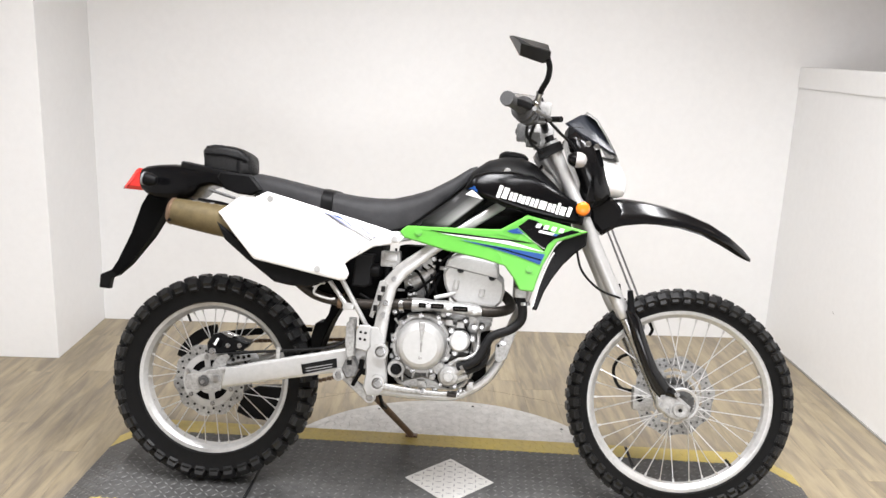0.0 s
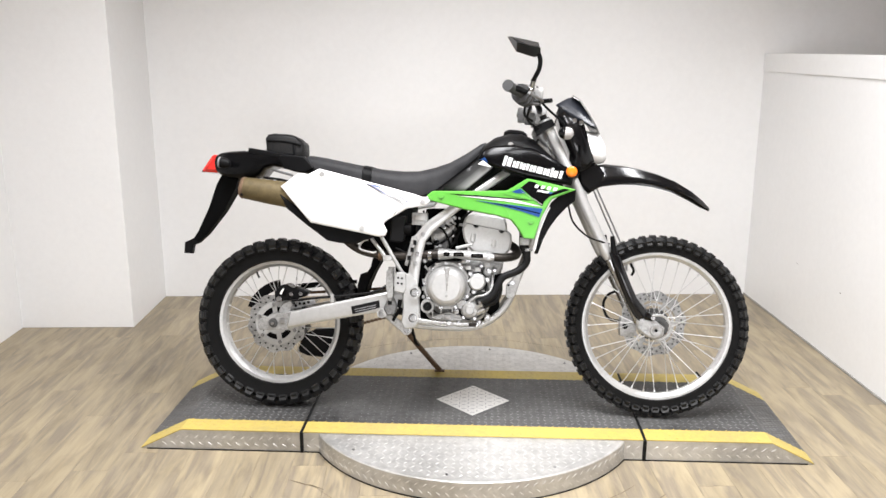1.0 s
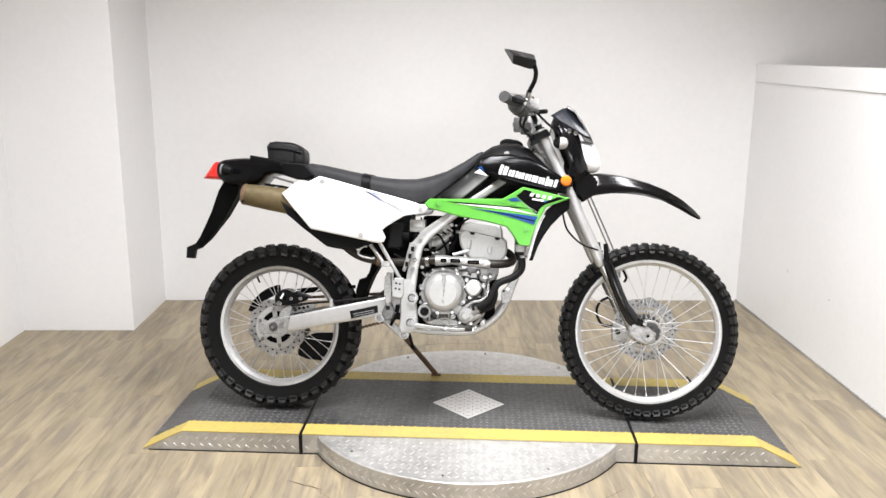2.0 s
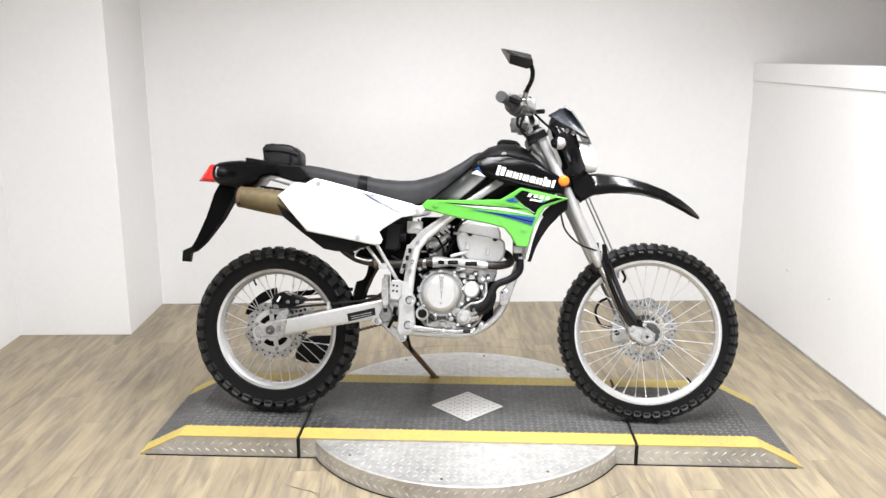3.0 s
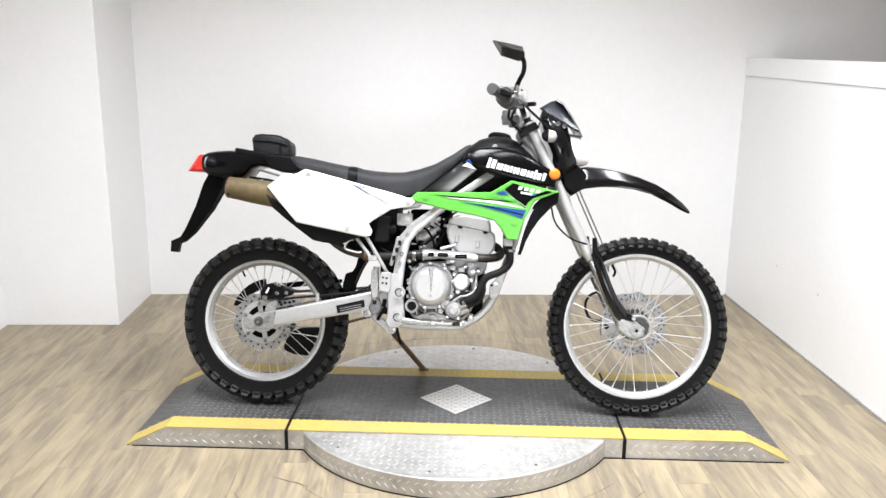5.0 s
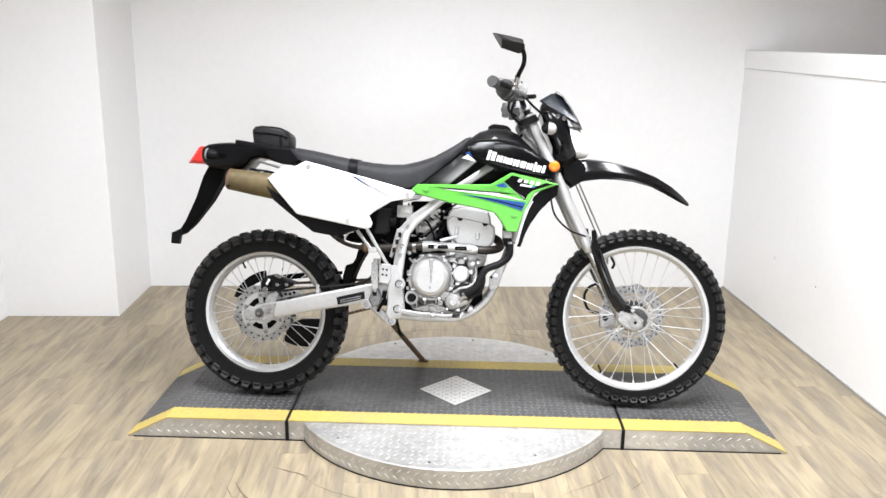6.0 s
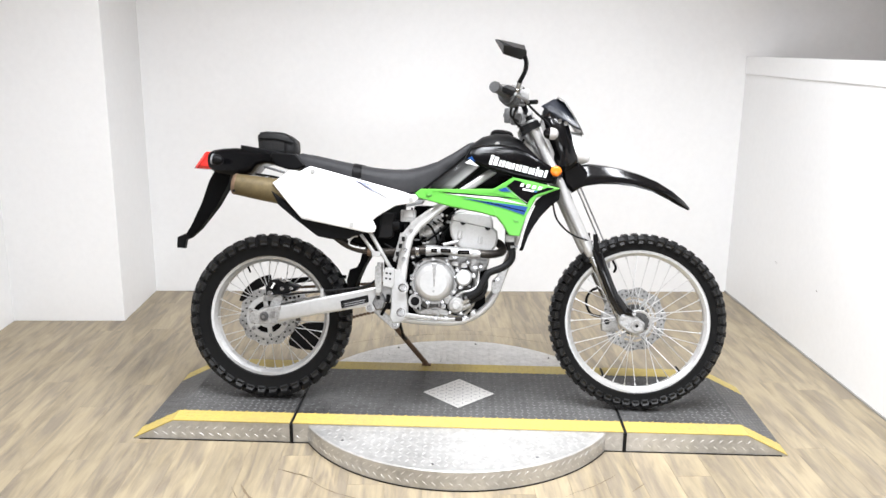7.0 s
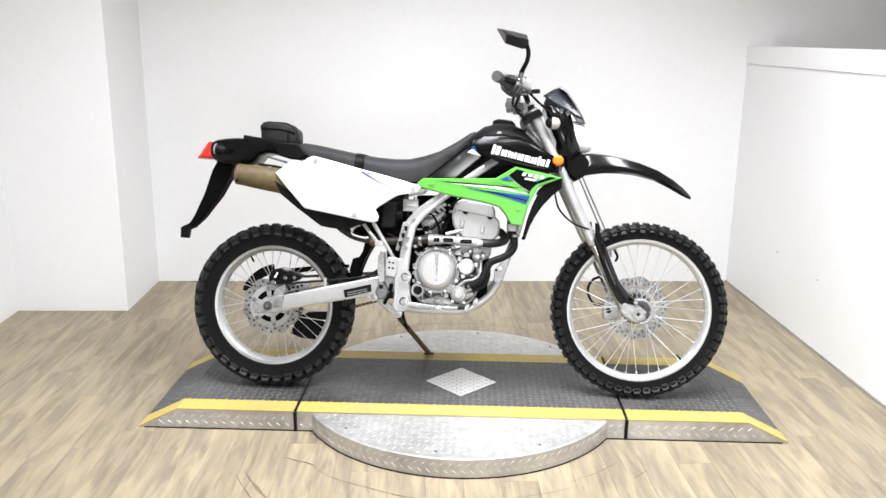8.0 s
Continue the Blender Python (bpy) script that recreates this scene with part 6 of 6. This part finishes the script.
for s in (-1, 1):
    part("bar_clamp", box(0.235, 0.29, s * 0.05 - 0.016, s * 0.05 + 0.016, 1.085, 1.155, 0.008), ALU, bar)
    g0, g1 = (Vector((0.142, -0.395, 1.178)), Vector((0.190, -0.285, 1.166))) if s < 0 else (Vector((0.200, 0.385, 1.176)), Vector((0.235, 0.285, 1.168)))
    L_ = (g1 - g0).length
    part("grip", along(g0, g1, [(0, 0.010), (0, 0.019), (0.012, 0.020), (0.016, 0.0165), (0.5 * L_, 0.017), (L_ - 0.012, 0.017), (L_ - 0.010, 0.033), (L_, 0.034), (L_, 0.012)]), GRIP, bar, "black rubber grip", 40)
    part("switch_box", box(0.185, 0.232, s * 0.262 - 0.026, s * 0.262 + 0.026, 1.130, 1.190, 0.010), GRIP if s < 0 else HUBM, bar)
    part("lever", tube([(0.235, s * 0.24, 1.148), (0.262, s * 0.30, 1.140), (0.225, s * 0.38, 1.150), (0.215, s * 0.41, 1.152)], 0.006, 8), CARB, bar)
    part("perch", box(0.218, 0.255, s * 0.232 - 0.016, s * 0.232 + 0.016, 1.134, 1.168, 0.008), CARB, bar)
part("brake_reservoir", box(0.234, 0.268, -0.240, -0.200, 1.156, 1.196, 0.008), ALU, bar, "brake fluid reservoir")
part("throttle_drum", along((0.196, -0.285, 1.160), (0.208, -0.255, 1.158), [(0, 0.02), (0, 0.034), (0.03, 0.034), (0.03, 0.02)]), GRIP, bar)
part("lever_tip", tube([(0.255, -0.275, 1.142), (0.292, -0.31, 1.140)], 0.008, 10, smooth=False), DARK, bar)
for s in (-1, 1):
    dx, dz = (0.0, 0.0) if s < 0 else (0.022, -0.05)
    mir = part("mirror", tube([(0.222, s * 0.30, 1.178), (0.232, s * 0.325, 1.210), (0.247, s * 0.345, 1.240), (0.250, s * 0.355, 1.268), (0.243, s * 0.365, 1.290)], 0.0078, 10), MATT, bar, "black mirror on a bent stalk")
    part("stalk_joint", along((0.221, s * 0.298, 1.172), (0.230, s * 0.322, 1.206), [(0, 0.006), (0, 0.011), (0.016, 0.011), (0.018, 0.0085), (0.036, 0.0085), (0.040, 0.0105), (0.043, 0.0105), (0.043, 0.004)], 14), STEEL, mir)
    base_ = [(0.139, 1.352), (0.200, 1.340), (0.243, 1.328), (0.250, 1.284), (0.230, 1.279), (0.170, 1.300)]
    turn = 0.2 if s < 0 else -0.75
    r0 = [(x, s * (0.33 + (x - 0.139) * turn), z) for x, z in base_]
    ridge = [(0.150, 1.340), (0.205, 1.311), (0.245, 1.300), (0.248, 1.296), (0.230, 1.301), (0.170, 1.320)]
    r1 = [(x + (0.02 if s > 0 else 0), s * (0.385 + (x - 0.139) * (0.3 if s < 0 else -0.6)), z) for x, z in ridge]
    r0, r1 = ([(x + dx, y, z + dz) for x, y, z in r_] for r_ in (r0, r1))
    part("mirror_shell", loft([r0, r1] if s > 0 else [r1, r0]), SHELL, mir, "", 20)
    r2 = [(0.195 + (x - 0.198) * 0.93, s * (0.326 + (x - 0.139) * turn), 1.313 + (z - 1.313) * 0.93) for x, z in base_]
    r2 = [(x + dx, y, z + dz) for x, y, z in r2]
    r3 = [(x, y - s * 0.003, z) for x, y, z in r2]
    part("mirror_glass", loft([r2, r3]), MIRROR, mir, "", 0)
for pts in (((0.262, -0.20, 1.150), (0.30, -0.16, 1.120), (0.345, -0.10, 1.09), (0.38, -0.08, 1.04)), ((0.225, -0.23, 1.135), (0.215, -0.20, 1.09), (0.25, -0.14, 1.065), (0.29, -0.07, 1.06)), ((0.230, 0.23, 1.14), (0.30, 0.15, 1.13), (0.36, 0.08, 1.08)), ((0.205, -0.235, 1.13), (0.205, -0.22, 1.10), (0.235, -0.17, 1.085))):
    part("cable", tube(pts, 0.0045, 8), RUBBER, bar)
part("ignition_switch", tube([(0.235, -0.09, 1.105), (0.215, -0.15, 1.098)], 0.016, 12, smooth=False), HUBM, bar)
part("switch_cluster", box(0.205, 0.245, -0.175, -0.135, 1.075, 1.118, 0.010), HUBM, bar)
part("clutch_cable", tube([(0.345, -0.12, 0.86), (0.368, -0.130, 0.80), (0.388, -0.135, 0.729), (0.441, -0.130, 0.677), (0.500, -0.120, 0.655), (0.525, -0.09, 0.648)], 0.0035, 8), RUBBER, bike, "thin black speedometer cable")
for dx in (0.0, 0.016):
    part("guide_wire", tube([(0.455 + dx, 0.105, 0.915), (0.501 + dx, 0.105, 0.815), (0.593 + dx, 0.105, 0.612), (0.62, 0.10, 0.54)], 0.0032, 8), GREY, bike)
part("brake_line", tube([(0.44, 0.10, 0.86), (0.50, 0.115, 0.72), (0.56, 0.112, 0.60), (0.598, 0.110, 0.50), (0.583, 0.10, 0.464), (0.551, 0.095, 0.447), (0.532, 0.09, 0.416), (0.536, 0.09, 0.381), (0.556, 0.085, 0.352), (0.60, 0.08, 0.345)], 0.0052, 8), RUBBER, bike, "black front brake hose")
part("hose_clip", tube([(0.624, 0.095, 0.585), (0.636, 0.095, 0.562), (0.645, 0.095, 0.541), (0.637, 0.095, 0.522)], 0.005, 8), MATT, bike)
fcal = part("front_caliper", box(0.590, 0.655, 0.045, 0.095, 0.290, 0.365, 0.012), ALU, bike, "front brake caliper")
part("caliper_pin", bolt(0.61, 0.045, 0.33, 0.008, 0.008, 12), DARK, fcal)
for c, R_, a in ((FC, 0.262, 312), (RC, 0.222, 118)):
    x, z = c[0] + R_ * math.cos(radians(a)), c[2] + R_ * math.sin(radians(a))
    part("valve_stem", tube([(x, 0.0, z), (x - 0.032 * math.cos(radians(a)), -0.004, z - 0.032 * math.sin(radians(a)))], 0.004, 8, smooth=False), RUBBER, bike)

# side stand reaching to the platform on the far side
st = part("side_stand", tube([(-0.235, 0.115, 0.270), (-0.195, 0.205, 0.200), (-0.126, 0.362, 0.082)], 0.011, 10, smooth=False), RUST, bike, "worn brown side stand")
part("stand_foot", box(-0.146, -0.104, 0.352, 0.386, 0.074, 0.082, 0.003), RUST, st)
part("stand_spring", tube([(-0.222, 0.11, 0.30), (-0.210, 0.15, 0.235), (-0.200, 0.18, 0.215)], 0.007, 8), DARK, st)

# ---- floor: oak-print boards, staggered; those round the turntable are pieces of their own ----
W_P, L_P, GAP = 0.125, 0.95, 0.0003
rng = random.Random(11)
far_verts, far_faces = [], []
x = LEFT
while x < RIGHT - 0.005:
    wide = min(W_P, RIGHT - x)
    y = REAR - rng.random() * L_P
    while y < BACK:
        long = L_P * rng.choice((0.7, 1.0, 1.0, 1.3))
        y0, y1 = max(y, REAR), min(y + long, BACK)
        y += long
        if y1 - y0 < 0.03:
            continue
        cx, cy, hx, hy = x + wide / 2, (y0 + y1) / 2, wide / 2 - GAP, (y1 - y0) / 2 - GAP
        if -1.75 < cx < 1.60 and -2.05 < cy < 0.85 and (abs(cx) > 0.5 or abs(cy + 0.06) > 0.35):
            part("plank", box(-hx, hx, -hy, hy, -0.006, 0.0), OAK, floor, "", 0).location = (cx, cy, 0)
        else:
            k = len(far_verts)
            far_verts += [(cx + sx * hx, cy + sy * hy, z) for z in (-0.006, 0.0) for sx, sy in ((-1, -1), (1, -1), (1, 1), (-1, 1))]
            far_faces += [tuple(k + i for i in f) for f in ((3, 2, 1, 0), (4, 5, 6, 7), (0, 1, 5, 4), (1, 2, 6, 5), (2, 3, 7, 6), (3, 0, 4, 7))]
    x += W_P
me = bpy.data.meshes.new("plank_field")
me.from_pydata(far_verts, [], far_faces)
me.materials.append(OAK_FAR)
field = new("plank_field", me)
field.parent = floor
tagged(field, kind="stuff")


# curved scores worn into the planks round the turntable
def score(r, a0, a1, wide, wander=0.010, r_end=None):
    bm = bmesh.new()
    rows = []
    for i in range(61):
        u = i / 60
        a = radians(a0 + (a1 - a0) * u)
        w = wide * (0.3 + 0.7 * math.sin(math.pi * u)) * (1 + 0.9 * noise.noise((a * 19, r * 5, 0)))
        k = r + ((r_end or r) - r) * u + wander * noise.noise((a * 5, r * 7, 2)) + 0.25 * wander * noise.noise((a * 23, r * 3, 5))
        rows.append([bm.verts.new(((k + d) * math.cos(a) - 0.012, (k + d) * math.sin(a) - 0.058, 0.0008)) for d in (-w, w)])
    for p, q in zip(rows, rows[1:]):
        bm.faces.new((p[0], p[1], q[1], q[0]))
    return part("floor_score", bm, SCUFF, floor, "thin curved score in the planks", 0)


score(0.760, 221, 296, 0.0017, 0.014)
score(0.735, 296, 315, 0.0015, 0.022)
score(0.795, 216, 226, 0.0030, 0.020, 0.745)
score(0.940, 217, 231, 0.0050, 0.006, 1.000)
score(0.975, 217, 231, 0.0020, 0.006, 1.040)
score(0.840, 311, 316, 0.0030, 0.006)
score(0.920, 50, 130, 0.0020, 0.010)
score(0.700, 140, 172, 0.0016, 0.012)
